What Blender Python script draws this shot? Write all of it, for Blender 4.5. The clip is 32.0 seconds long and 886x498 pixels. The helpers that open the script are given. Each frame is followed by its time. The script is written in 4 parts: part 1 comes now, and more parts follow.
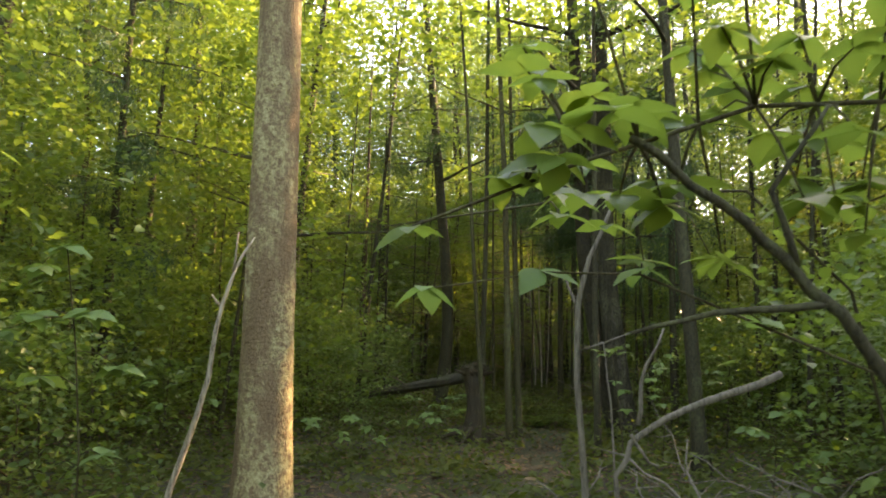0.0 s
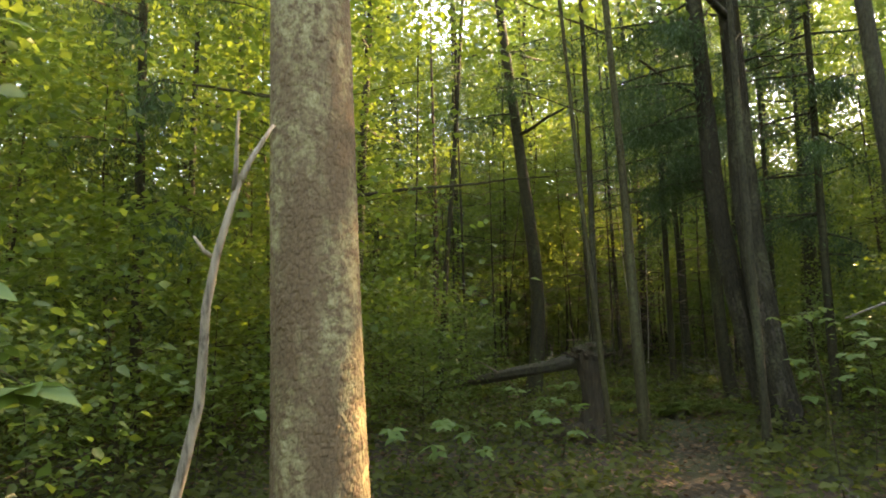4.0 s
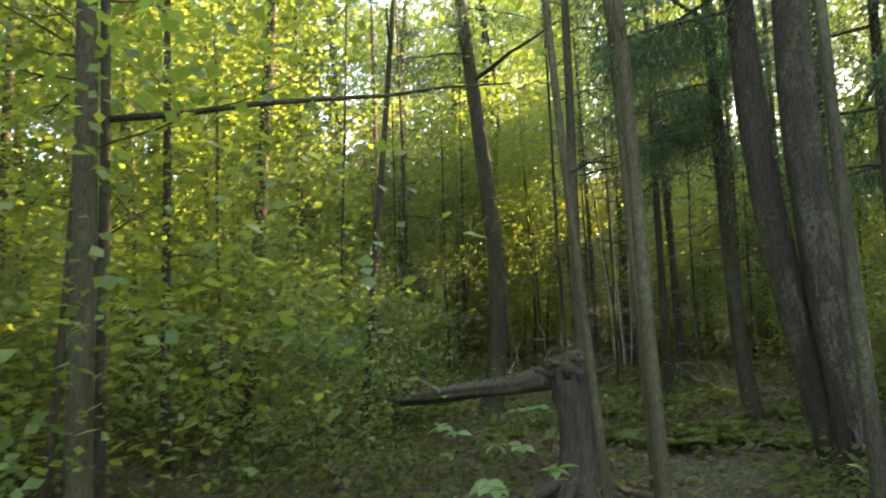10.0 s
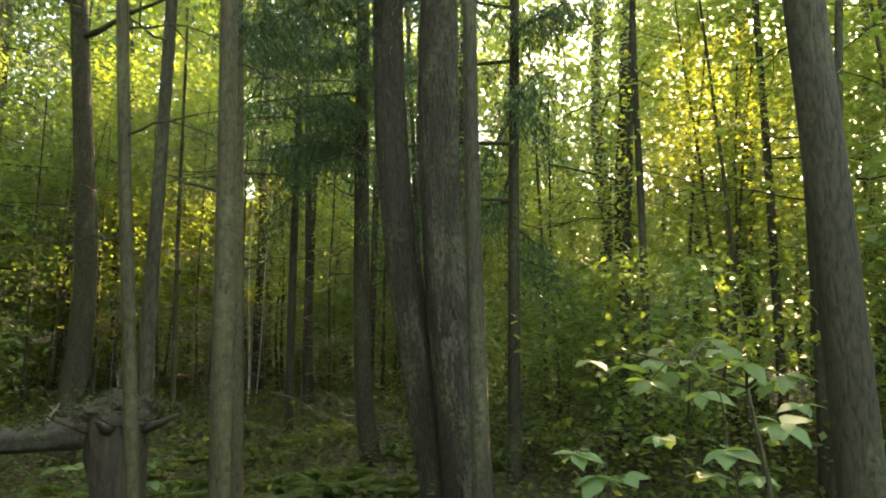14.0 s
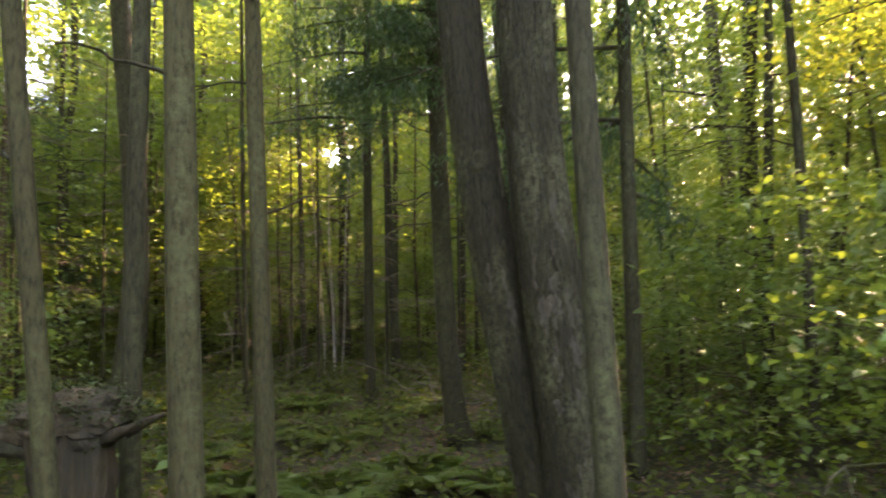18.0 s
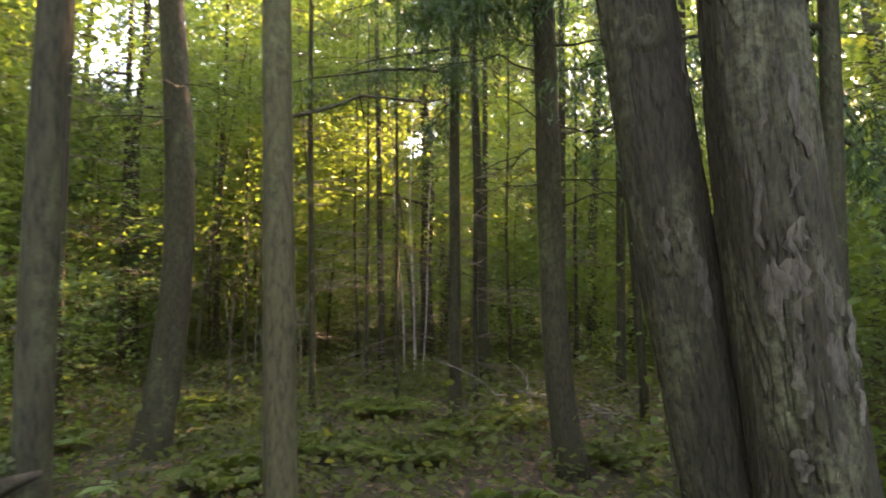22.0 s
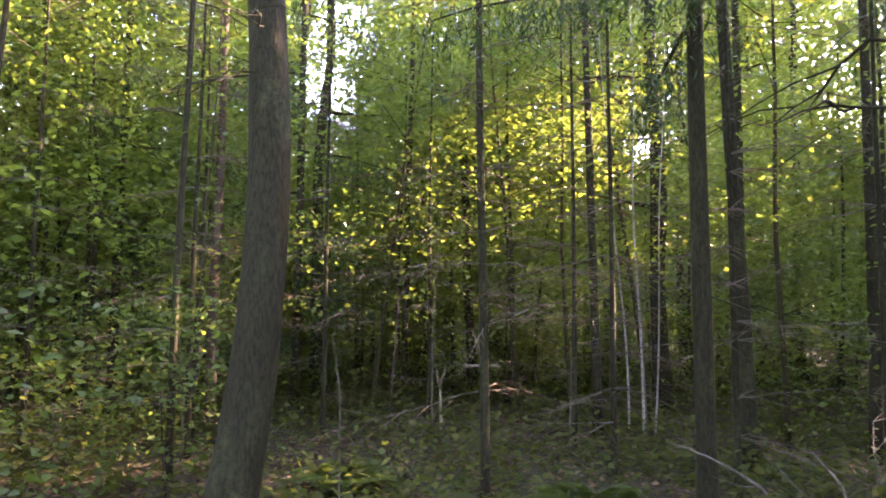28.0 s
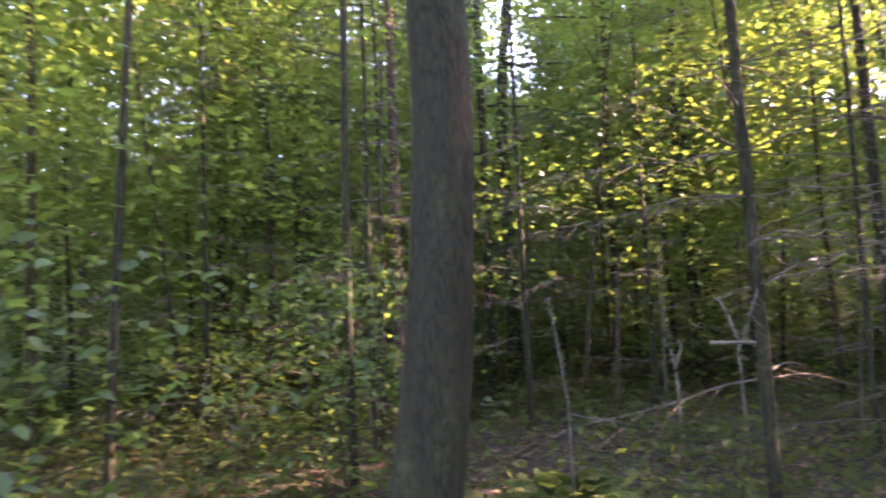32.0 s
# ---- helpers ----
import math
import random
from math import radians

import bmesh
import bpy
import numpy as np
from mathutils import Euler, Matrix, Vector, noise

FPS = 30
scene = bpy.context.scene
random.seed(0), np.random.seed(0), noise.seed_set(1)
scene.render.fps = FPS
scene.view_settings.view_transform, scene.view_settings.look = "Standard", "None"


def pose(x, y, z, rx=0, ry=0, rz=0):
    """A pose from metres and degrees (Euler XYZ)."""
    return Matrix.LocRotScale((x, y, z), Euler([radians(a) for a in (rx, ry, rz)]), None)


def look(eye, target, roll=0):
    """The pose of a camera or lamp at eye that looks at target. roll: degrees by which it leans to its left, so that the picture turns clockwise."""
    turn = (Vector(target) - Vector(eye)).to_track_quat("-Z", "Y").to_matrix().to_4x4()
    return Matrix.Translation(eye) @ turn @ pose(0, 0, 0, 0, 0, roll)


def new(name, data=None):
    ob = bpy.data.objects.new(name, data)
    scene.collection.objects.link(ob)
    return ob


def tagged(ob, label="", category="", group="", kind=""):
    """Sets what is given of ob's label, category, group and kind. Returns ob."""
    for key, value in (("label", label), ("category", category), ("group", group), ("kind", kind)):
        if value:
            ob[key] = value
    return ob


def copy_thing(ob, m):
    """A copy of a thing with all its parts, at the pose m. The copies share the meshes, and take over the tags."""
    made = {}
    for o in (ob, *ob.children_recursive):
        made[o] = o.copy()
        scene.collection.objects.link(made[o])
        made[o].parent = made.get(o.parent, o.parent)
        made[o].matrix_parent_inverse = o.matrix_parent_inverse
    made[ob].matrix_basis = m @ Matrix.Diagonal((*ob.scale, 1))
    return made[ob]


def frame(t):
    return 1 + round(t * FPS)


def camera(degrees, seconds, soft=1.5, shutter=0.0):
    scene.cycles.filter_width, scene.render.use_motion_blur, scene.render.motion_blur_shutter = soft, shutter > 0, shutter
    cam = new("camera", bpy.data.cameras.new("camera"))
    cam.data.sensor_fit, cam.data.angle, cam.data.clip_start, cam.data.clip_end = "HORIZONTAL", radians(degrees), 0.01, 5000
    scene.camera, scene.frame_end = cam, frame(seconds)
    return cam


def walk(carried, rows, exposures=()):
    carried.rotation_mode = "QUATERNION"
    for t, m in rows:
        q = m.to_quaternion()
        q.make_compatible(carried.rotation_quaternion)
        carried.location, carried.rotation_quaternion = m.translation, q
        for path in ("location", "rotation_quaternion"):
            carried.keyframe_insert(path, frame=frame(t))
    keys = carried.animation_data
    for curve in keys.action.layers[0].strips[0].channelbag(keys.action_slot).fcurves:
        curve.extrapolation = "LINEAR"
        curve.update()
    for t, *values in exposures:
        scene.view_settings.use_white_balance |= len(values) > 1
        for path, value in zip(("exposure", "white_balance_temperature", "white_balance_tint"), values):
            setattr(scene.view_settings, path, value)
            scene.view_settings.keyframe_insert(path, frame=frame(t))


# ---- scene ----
# A walk through a mixed wood in late-summer sun. Metres, z up, +y is the way the walk begins.
SECONDS = 32.0
cam = camera(64.4, SECONDS, soft=1.8, shutter=0.5)
# seconds, eye x y z, yaw to the left, pitch up, roll
PATH = [
    (0, -0.084, 0.336, 1.408, -0.78, 7.42, 1.39),
    (0.5, -0.141, 0.560, 1.408, -0.34, 6.54, 0.39),
    (1, -0.249, 0.808, 1.399, -2.92, 5.41, -0.18),
    (1.5, -0.326, 1.054, 1.387, -4.92, 4.30, -1.06),
    (2, -0.288, 1.363, 1.367, 0.09, 4.97, -1.03),
    (2.5, -0.281, 1.635, 1.367, 7.56, 6.20, -0.14),
    (3, -0.373, 1.901, 1.344, 6.29, 5.95, 0.04),
    (3.5, -0.451, 2.135, 1.363, 3.77, 5.98, -1.62),
    (5.5, -0.554, 3.478, 1.386, 7.86, 5.79, -0.38),
    (6, -0.623, 3.698, 1.378, 2.39, 6.38, -0.84),
    (6.5, -0.615, 3.950, 1.363, 1.31, 6.48, 0.15),
    (7, -0.445, 4.425, 1.361, 5.79, 6.76, 0.93),
    (7.5, -0.355, 4.67, 1.366, 8.63, 3.97, 1.32),
    (8, -0.301, 4.857, 1.350, 3.50, 1.68, 0.19),
    (8.5, -0.248, 5.123, 1.376, 3.03, 1.53, -1.24),
    (9, -0.177, 5.305, 1.400, 2.05, 1.21, -2.18),
    (9.5, -0.151, 5.434, 1.408, 2.83, 2.59, -1.82),
    (10, -0.192, 5.622, 1.392, 1.79, 5.47, -1.92),
    (10.5, -0.175, 5.809, 1.381, -3.70, 6.92, -3.28),
    (11, -0.095, 6.014, 1.357, -5.32, 7.02, -2.42),
    (11.5, -0.005, 6.211, 1.349, -6.43, 7.34, -0.91),
    (12, 0.067, 6.402, 1.358, -17.09, 7.73, -0.75),
    (12.5, 0.119, 6.580, 1.371, -33.09, 9.85, -1.74),
    (13, 0.215, 6.687, 1.385, -32.96, 10.44, -0.97),
    (13.5, 0.352, 6.773, 1.405, -25.08, 8.29, 0.45),
    (15.5, 0.765, 7.288, 1.432, -30.15, 4.61, 0.30),
    (16, 0.886, 7.440, 1.423, -25.39, 5.45, 1.33),
    (16.5, 1.006, 7.589, 1.418, -20.42, 5.22, 1.48),
    (17, 1.040, 7.762, 1.418, -20.19, 3.15, 0.57),
    (17.5, 1.038, 7.967, 1.433, -20.29, 4.07, 0.08),
    (18, 1.092, 8.137, 1.413, -17.91, 3.88, -0.91),
    (18.5, 1.202, 8.305, 1.420, -8.10, 3.78, -0.47),
    (19, 1.261, 8.509, 1.416, -7.28, 3.57, -0.75),
    (19.5, 1.243, 8.746, 1.421, -9.91, 3.56, -1.27),
    (20, 1.234, 8.884, 1.434, -10.91, 3.81, -1.53),
    (20.5, 1.271, 9.000, 1.393, -11.70, 3.87, -0.90),
    (21, 1.360, 9.216, 1.373, -11.26, 3.71, -0.12),
    (21.5, 1.406, 9.420, 1.340, -8.09, 3.54, 0.32),
    (22, 1.389, 9.667, 1.311, -11.07, 3.67, 0.13),
    (22.5, 1.426, 9.913, 1.300, -14.56, 3.19, -1.20),
    (23, 1.527, 10.140, 1.291, -11.37, 3.26, -1.22),
    (23.5, 1.588, 10.341, 1.290, -10.53, 3.48, -0.93),
    (24, 1.635, 10.537, 1.280, -12.81, 6.09, -0.36),
    (24.5, 1.678, 10.728, 1.262, -13.39, 6.11, -0.59),
    (26.5, 1.896, 11.686, 1.426, -5.25, 5.08, -1.32),
    (27, 1.927, 11.890, 1.433, 4.41, 5.21, 0.56),
    (27.5, 1.924, 12.067, 1.431, 7.23, 5.25, 0.46),
    (28, 1.892, 12.254, 1.426, 7.62, 5.26, 0.55),
    (28.5, 1.831, 12.415, 1.413, 13.02, 5.20, 0.64),
    (29, 1.783, 12.598, 1.405, 27.33, 5.04, 0.56),
    (29.5, 1.760, 12.769, 1.394, 34.08, 5.14, -0.17),
    (30, 1.682, 12.933, 1.382, 34.22, 4.95, -2.66),
    (30.5, 1.598, 13.072, 1.374, 28.92, 4.86, -3.75),
    (31, 1.518, 13.247, 1.359, 30.28, 4.51, -3.55),
    (31.5, 1.459, 13.442, 1.342, 29.51, 4.53, -3.35),
    (32, 1.382, 13.626, 1.332, 22.77, 4.00, -2.42),
]


def heading(yaw, pitch):
    yaw, pitch = radians(yaw), radians(pitch)
    return Vector((-math.sin(yaw) * math.cos(pitch), math.cos(yaw) * math.cos(pitch), math.sin(pitch)))


EXPOSURES = [(0.0, 4.1, 9000, 20), (7.0, 4.4, 8300, 26), (11.0, 4.95, 7400, 31), (13.0, 4.85, 8700, 19), (16.0, 4.95, 8700, 28), (20.0, 5.2, 8300, 36), (24.0, 5.4, 8200, 39), (28.0, 5.5, 6800, 49), (32.0, 5.55, 6300, 56)]
walk(cam, [(t, look((x, y, z), Vector((x, y, z)) + heading(yaw, pitch), roll)) for t, x, y, z, yaw, pitch, roll in PATH],
     EXPOSURES)

# ---- sky and sun: low, ahead to the right ----
SUN_AZIMUTH, SUN_HEIGHT = 53.0, 28.0          # degrees to the right of +y, and above the horizon
world = bpy.data.worlds.new("sky")
scene.world = world
world.use_nodes = True
wn = world.node_tree.nodes
sky = wn.new("ShaderNodeTexSky")
sky.sky_type, sky.sun_disc = "NISHITA", False
sky.sun_elevation, sky.sun_rotation = radians(SUN_HEIGHT), radians(SUN_AZIMUTH)
wn["Background"].inputs[1].default_value = 0.15
world.node_tree.links.new(sky.outputs[0], wn["Background"].inputs[0])
TO_SUN = heading(-SUN_AZIMUTH, SUN_HEIGHT)
sun = new("sun", bpy.data.lights.new("sun", "SUN"))
sun.data.energy, sun.data.angle, sun.data.color = 3.2, radians(0.6), (1.0, 0.80, 0.54)
sun.matrix_world = look(TO_SUN * 60, (0, 0, 0))

rng = np.random.default_rng(7)
WAY = np.array([(r[1], r[2]) for r in PATH])


# ---- materials ----
class Mat:
    def __init__(self, name):
        self.m = bpy.data.materials.new(name)
        self.m.use_nodes = True
        self.n, self.l = self.m.node_tree.nodes, self.m.node_tree.links
        self.b = self.n["Principled BSDF"]
        tc = self.n.new("ShaderNodeTexCoord")
        self.co = tc.outputs["Object"]

    def scaled(self, x, y, z):
        mp = self.n.new("ShaderNodeMapping")
        mp.inputs["Scale"].default_value = (x, y, z)
        self.l.new(self.co, mp.inputs[0])
        return mp.outputs[0]

    def noise(self, scale, detail=4, rough=0.6, co=None):
        t = self.n.new("ShaderNodeTexNoise")
        t.inputs["Scale"].default_value, t.inputs["Detail"].default_value, t.inputs["Roughness"].default_value = scale, detail, rough
        self.l.new(co or self.co, t.inputs["Vector"])
        return t.outputs["Fac"]

    def cells(self, scale, co=None, feature="F1"):
        t = self.n.new("ShaderNodeTexVoronoi")
        t.feature = feature
        t.inputs["Scale"].default_value = scale
        self.l.new(co or self.co, t.inputs["Vector"])
        return t.outputs["Distance"]

    def ramp(self, fac, *stops):
        r = self.n.new("ShaderNodeValToRGB")
        el = r.color_ramp.elements
        while len(el) < len(stops):
            el.new(0.5)
        for e, (p, c) in zip(el, stops):
            e.position, e.color = p, (*c, 1) if len(c) == 3 else c
        self.l.new(fac, r.inputs[0])
        return r.outputs[0]

    def mix(self, fac, a, b, kind="MIX"):
        x = self.n.new("ShaderNodeMix")
        x.data_type, x.blend_type = "RGBA", kind
        for socket, v in ((x.inputs[0], fac), (x.inputs[6], a), (x.inputs[7], b)):
            if isinstance(v, (int, float)):
                socket.default_value = v
            elif isinstance(v, tuple):
                socket.default_value = (*v, 1)
            else:
                self.l.new(v, socket)
        return x.outputs[2]

    def bump(self, height, strength, distance=0.01, after=None):
        x = self.n.new("ShaderNodeBump")
        x.inputs["Strength"].default_value, x.inputs["Distance"].default_value = strength, distance
        self.l.new(height, x.inputs["Height"])
        if after:
            self.l.new(after, x.inputs["Normal"])
        return x.outputs[0]

    def done(self, colour, rough=0.85, normal=None):
        if isinstance(colour, tuple):
            self.b.inputs["Base Color"].default_value = (*colour, 1)
        else:
            self.l.new(colour, self.b.inputs["Base Color"])
        self.b.inputs["Roughness"].default_value = rough
        self.b.inputs["Specular IOR Level"].default_value = 0.25
        if normal:
            self.l.new(normal, self.b.inputs["Normal"])
        return self.m


def bark(name, dark, light, lichen, stretch=0.45, scale=38.0, amount=0.5, depth=0.012, crack=0.28):
    """Scaly bark: plates by cells drawn out upright, with grain and pale lichen patches."""
    m = Mat(name)
    co = m.scaled(1, 1, stretch)
    plates = m.cells(scale, co, "DISTANCE_TO_EDGE")
    grain = m.noise(90, 5, 0.7, co)
    broad = m.noise(4.5, 5, 0.65, m.scaled(1, 1, 0.3))
    c = m.mix(m.ramp(plates, (0.0, (0, 0, 0)), (0.22, (1, 1, 1))), tuple(v * crack for v in dark), dark)
    c = m.mix(m.ramp(grain, (0.35, (0, 0, 0)), (0.7, (1, 1, 1))), c, light)
    patch = m.ramp(broad, (0.62 - 0.25 * amount, (0, 0, 0)), (0.74 - 0.2 * amount, (1, 1, 1)))
    spots = m.ramp(m.noise(26, 5, 0.75), (0.42, (0, 0, 0)), (0.6, (1, 1, 1)))
    c = m.mix(m.mix(1.0, patch, spots, "MULTIPLY"), c, lichen)
    nrm = m.bump(plates, 0.9, depth)
    nrm = m.bump(grain, 0.5, 0.005, nrm)
    return m.done(c, 0.9, nrm)


def leafy(name, low, high, through_colour, share=0.5, gloss=0.42):
    """Leaves: colour differs from leaf to leaf, light passes through."""
    m = Mat(name)
    geo = m.n.new("ShaderNodeNewGeometry")
    c = m.ramp(geo.outputs["Random Per Island"], (0.0, low), (0.55, tuple((a + b) / 2 for a, b in zip(low, high))), (1.0, high))
    vein = m.noise(55, 3, 0.6)
    c = m.mix(m.ramp(vein, (0.35, (0, 0, 0)), (0.75, (0.35, 0.35, 0.35))), c, tuple(v * 0.55 for v in low))
    m.done(c, gloss)
    tr = m.n.new("ShaderNodeBsdfTranslucent")
    m.l.new(m.mix(0.75, c, through_colour), tr.inputs[0])
    mx = m.n.new("ShaderNodeMixShader")
    mx.inputs[0].default_value = share
    m.l.new(m.b.outputs[0], mx.inputs[1])
    m.l.new(tr.outputs[0], mx.inputs[2])
    m.l.new(mx.outputs[0], m.n["Material Output"].inputs[0])
    return m.m


BARK_SPRUCE = bark("scaly spruce bark", (0.100, 0.064, 0.030), (0.150, 0.102, 0.050), (0.255, 0.225, 0.105), 0.8, 40, 0.85, 0.007, 0.62)
BARK_DARK = bark("dark bark", (0.024, 0.0205, 0.0085), (0.043, 0.037, 0.016), (0.060, 0.064, 0.024), 0.25, 30, 0.5)
BARK_PALE = bark("smooth grey-brown bark", (0.037, 0.031, 0.011), (0.058, 0.049, 0.018), (0.067, 0.068, 0.025), 0.3, 34, 0.6, 0.006)
BARK_OLD = bark("peeling old bark", (0.019, 0.0155, 0.007), (0.034, 0.028, 0.013), (0.068, 0.065, 0.030), 0.2, 30, 0.5, 0.012)
BARK_RED = bark("reddish pine bark", (0.07, 0.047, 0.031), (0.115, 0.078, 0.052), (0.14, 0.12, 0.08), 0.35, 40, 0.2)
BARK_BIRCH = bark("white birch bark", (0.30, 0.27, 0.22), (0.48, 0.44, 0.37), (0.10, 0.085, 0.07), 2.5, 9, 0.6, 0.003)
DEADWOOD = bark("grey dead wood", (0.10, 0.085, 0.06), (0.165, 0.14, 0.10), (0.14, 0.15, 0.09), 0.12, 20, 0.3, 0.006)
LEAF_GREEN = leafy("broad leaves", (0.046, 0.083, 0.017), (0.108, 0.155, 0.032), (0.215, 0.30, 0.035))
# Leaf material again in darker green, with shade put into the colour.
LEAF_DARK = leafy("shaded leaves", (0.042, 0.078, 0.02), (0.092, 0.138, 0.034), (0.16, 0.24, 0.035))
# Yellowing leaves; the same yellow-green stands in for sun on bushes and young trees.
LEAF_YELLOW = leafy("yellowing and sun-tinted leaves", (0.055, 0.11, 0.018), (0.15, 0.17, 0.03), (0.28, 0.34, 0.04), 0.5)
LEAF_PALE = leafy("pale young leaves", (0.075, 0.14, 0.04), (0.14, 0.2, 0.065), (0.22, 0.34, 0.06), 0.4, 0.62)
NEEDLES = leafy("spruce needles", (0.024, 0.052, 0.018), (0.05, 0.09, 0.03), (0.06, 0.13, 0.02), 0.25)
DRY_TWIGS = leafy("dry brown twigs", (0.10, 0.07, 0.045), (0.2, 0.14, 0.09), (0.2, 0.13, 0.07), 0.15, 0.8)


def soil():
    m = Mat("forest floor")
    a, b, c = m.noise(0.45, 6, 0.65), m.noise(5, 6, 0.7), m.cells(28)
    col = m.mix(m.ramp(b, (0.3, (0, 0, 0)), (0.7, (1, 1, 1))), (0.027, 0.019, 0.0095), (0.052, 0.036, 0.018))
    col = m.mix(m.ramp(c, (0.1, (1, 1, 1)), (0.5, (0, 0, 0))), col, (0.062, 0.041, 0.021))
    col = m.mix(m.ramp(a, (0.42, (0, 0, 0)), (0.62, (0.8, 0.8, 0.8))), col, (0.030, 0.048, 0.012))
    return m.done(col, 0.95, m.bump(c, 0.7, 0.03, m.bump(b, 0.8, 0.05)))


SOIL = soil()


# ---- builders ----
def mesh_of(name, verts, faces, material, smooth=False):
    me = bpy.data.meshes.new(name)
    me.from_pydata(verts, [], faces)
    me.materials.append(material)
    if smooth:
        me.polygons.foreach_set("use_smooth", [True] * len(me.polygons))
    me.update()
    return me


def part(name, me, parent, label=""):
    ob = new(name, me)
    ob.parent = parent
    return tagged(ob, label=label)


def ground_z(x, y):
    return (0.10 * math.sin(x * 0.31 + 1.0) * math.cos(y * 0.23) + 0.05 * noise.noise(Vector((x * 0.8, y * 0.8, 3.0)))) * min(1.0, (x * x + y * y) ** 0.5 / 6 + 0.3)


class Tube:
    """Collects tapered round rods into one mesh."""
    def __init__(self):
        self.v, self.f = [], []

    def rod(self, pts, radii, sides=8, rough=0.0, seed=0.0, cap=True):
        pts = [Vector(p) for p in pts]
        start = len(self.v)
        side = None
        for i, p in enumerate(pts):
            d = (pts[min(i + 1, len(pts) - 1)] - pts[max(i - 1, 0)]).normalized()
            if side is None:
                side = d.orthogonal().normalized()
            side = (side - d * side.dot(d)).normalized()
            up = d.cross(side)
            for k in range(sides):
                a = 2 * math.pi * k / sides
                r = radii[i]
                w = math.cos(a) * side + math.sin(a) * up
                if rough:
                    r *= 1 + rough * noise.noise(Vector((math.cos(a) * 2.2 + seed, math.sin(a) * 2.2, p.z * 1.7))) \
                        + 0.5 * rough * noise.noise(Vector((math.cos(a) * 7 + seed, math.sin(a) * 7, p.z * 6.0)))
                self.v.append(p + w * r)
        n = len(pts)
        for i in range(n - 1):
            for k in range(sides):
                a, b = start + i * sides + k, start + i * sides + (k + 1) % sides
                self.f.append((a, b, b + sides, a + sides))
        if cap:
            self.f.append(tuple(start + (n - 1) * sides + k for k in range(sides)))
            self.f.append(tuple(start + sides - 1 - k for k in range(sides)))
        return self

    def mesh(self, name, material, smooth=True):
        return mesh_of(name, self.v, self.f, material, smooth)


def trunk_line(base, lean, height, bends=0.0, seed=0.0, steps=14, bow=None):
    """Points up a trunk from its foot: leaning, with a slight sway; bow(z) shifts it in x."""
    out = []
    for i in range(steps + 1):
        z = -0.15 + (height + 0.15) * i / steps
        sx = bends * noise.noise(Vector((seed, 1.7, z * 0.35)))
        sy = bends * noise.noise(Vector((seed, 7.1, z * 0.35)))
        out.append(Vector((base[0] + lean[0] * z + sx + (bow(z) if bow else 0), base[1] + lean[1] * z + sy, base[2] + z)))
    return out


def trunk_radii(line, r, height, flare=0.5):
    z0 = line[0].z + 0.15
    return [r * (1 - 0.75 * max(0, (p.z - z0)) / (height * 1.05)) * (1 + flare * math.exp(-max(0, p.z - z0) / (1.6 * r + 0.08))) for p in line]


LEAF6 = np.array([(0, 0, 0), (0.30, 0.22, 0.05), (0.26, 0.62, 0.03), (0, 1.0, -0.10), (-0.26, 0.62, 0.03), (-0.30, 0.22, 0.05)])
LEAF6_F = [(0, 1, 2, 3), (0, 3, 4, 5)]
LEAF4 = np.array([(0, 0, 0), (0.34, 0.5, 0.05), (0, 1.0, -0.06), (-0.34, 0.5, 0.05)])
LEAF4_F = [(0, 1, 2), (0, 2, 3)]
LEAF3 = np.array([(-0.30, 0.25, 0.04), (0.32, 0.35, 0.0), (0.02, 1.0, -0.05)])
LEAF3_F = [(0, 1, 2)]
NEEDLE4 = np.array([(0, 0, 0), (0.09, 0.35, 0.0), (0, 1.0, -0.12), (-0.09, 0.35, 0.0)])


def leaves_mesh(name, at, size, material, shape=LEAF4, faces=LEAF4_F, flat=0.55, ways=None, droop=0.25):
    """Many small leaves at the given places: random headings, lying more or less flat."""
    n = len(at)
    at, size = np.asarray(at, float), np.broadcast_to(np.asarray(size, float), (n,))
    if ways is None:
        az = rng.uniform(0, 2 * np.pi, n)
        ways = np.stack([np.cos(az), np.sin(az), rng.normal(-droop, 0.35, n)], 1)
    ways = ways / np.linalg.norm(ways, axis=1, keepdims=True)
    up = np.array([0, 0, 1.0]) + rng.normal(0, 1.0 - flat, (n, 3))
    side = np.cross(ways, up)
    side /= np.linalg.norm(side, axis=1, keepdims=True) + 1e-9
    nor = np.cross(side, ways)
    v = at[:, None] + size[:, None, None] * (shape[None, :, 0:1] * side[:, None] + shape[None, :, 1:2] * ways[:, None] + shape[None, :, 2:3] * nor[:, None])
    k, fs = len(shape), len(faces[0])
    f = (np.arange(n)[:, None, None] * k + np.array(faces)[None]).reshape(-1, fs)
    me = bpy.data.meshes.new(name)
    me.vertices.add(n * k)
    me.vertices.foreach_set("co", v.ravel())
    me.loops.add(f.size)
    me.loops.foreach_set("vertex_index", f.ravel().astype(np.int32))
    me.polygons.add(len(f))
    me.polygons.foreach_set("loop_start", np.arange(0, f.size, fs, dtype=np.int32))
    me.materials.append(material)
    me.update(calc_edges=True)
    return me


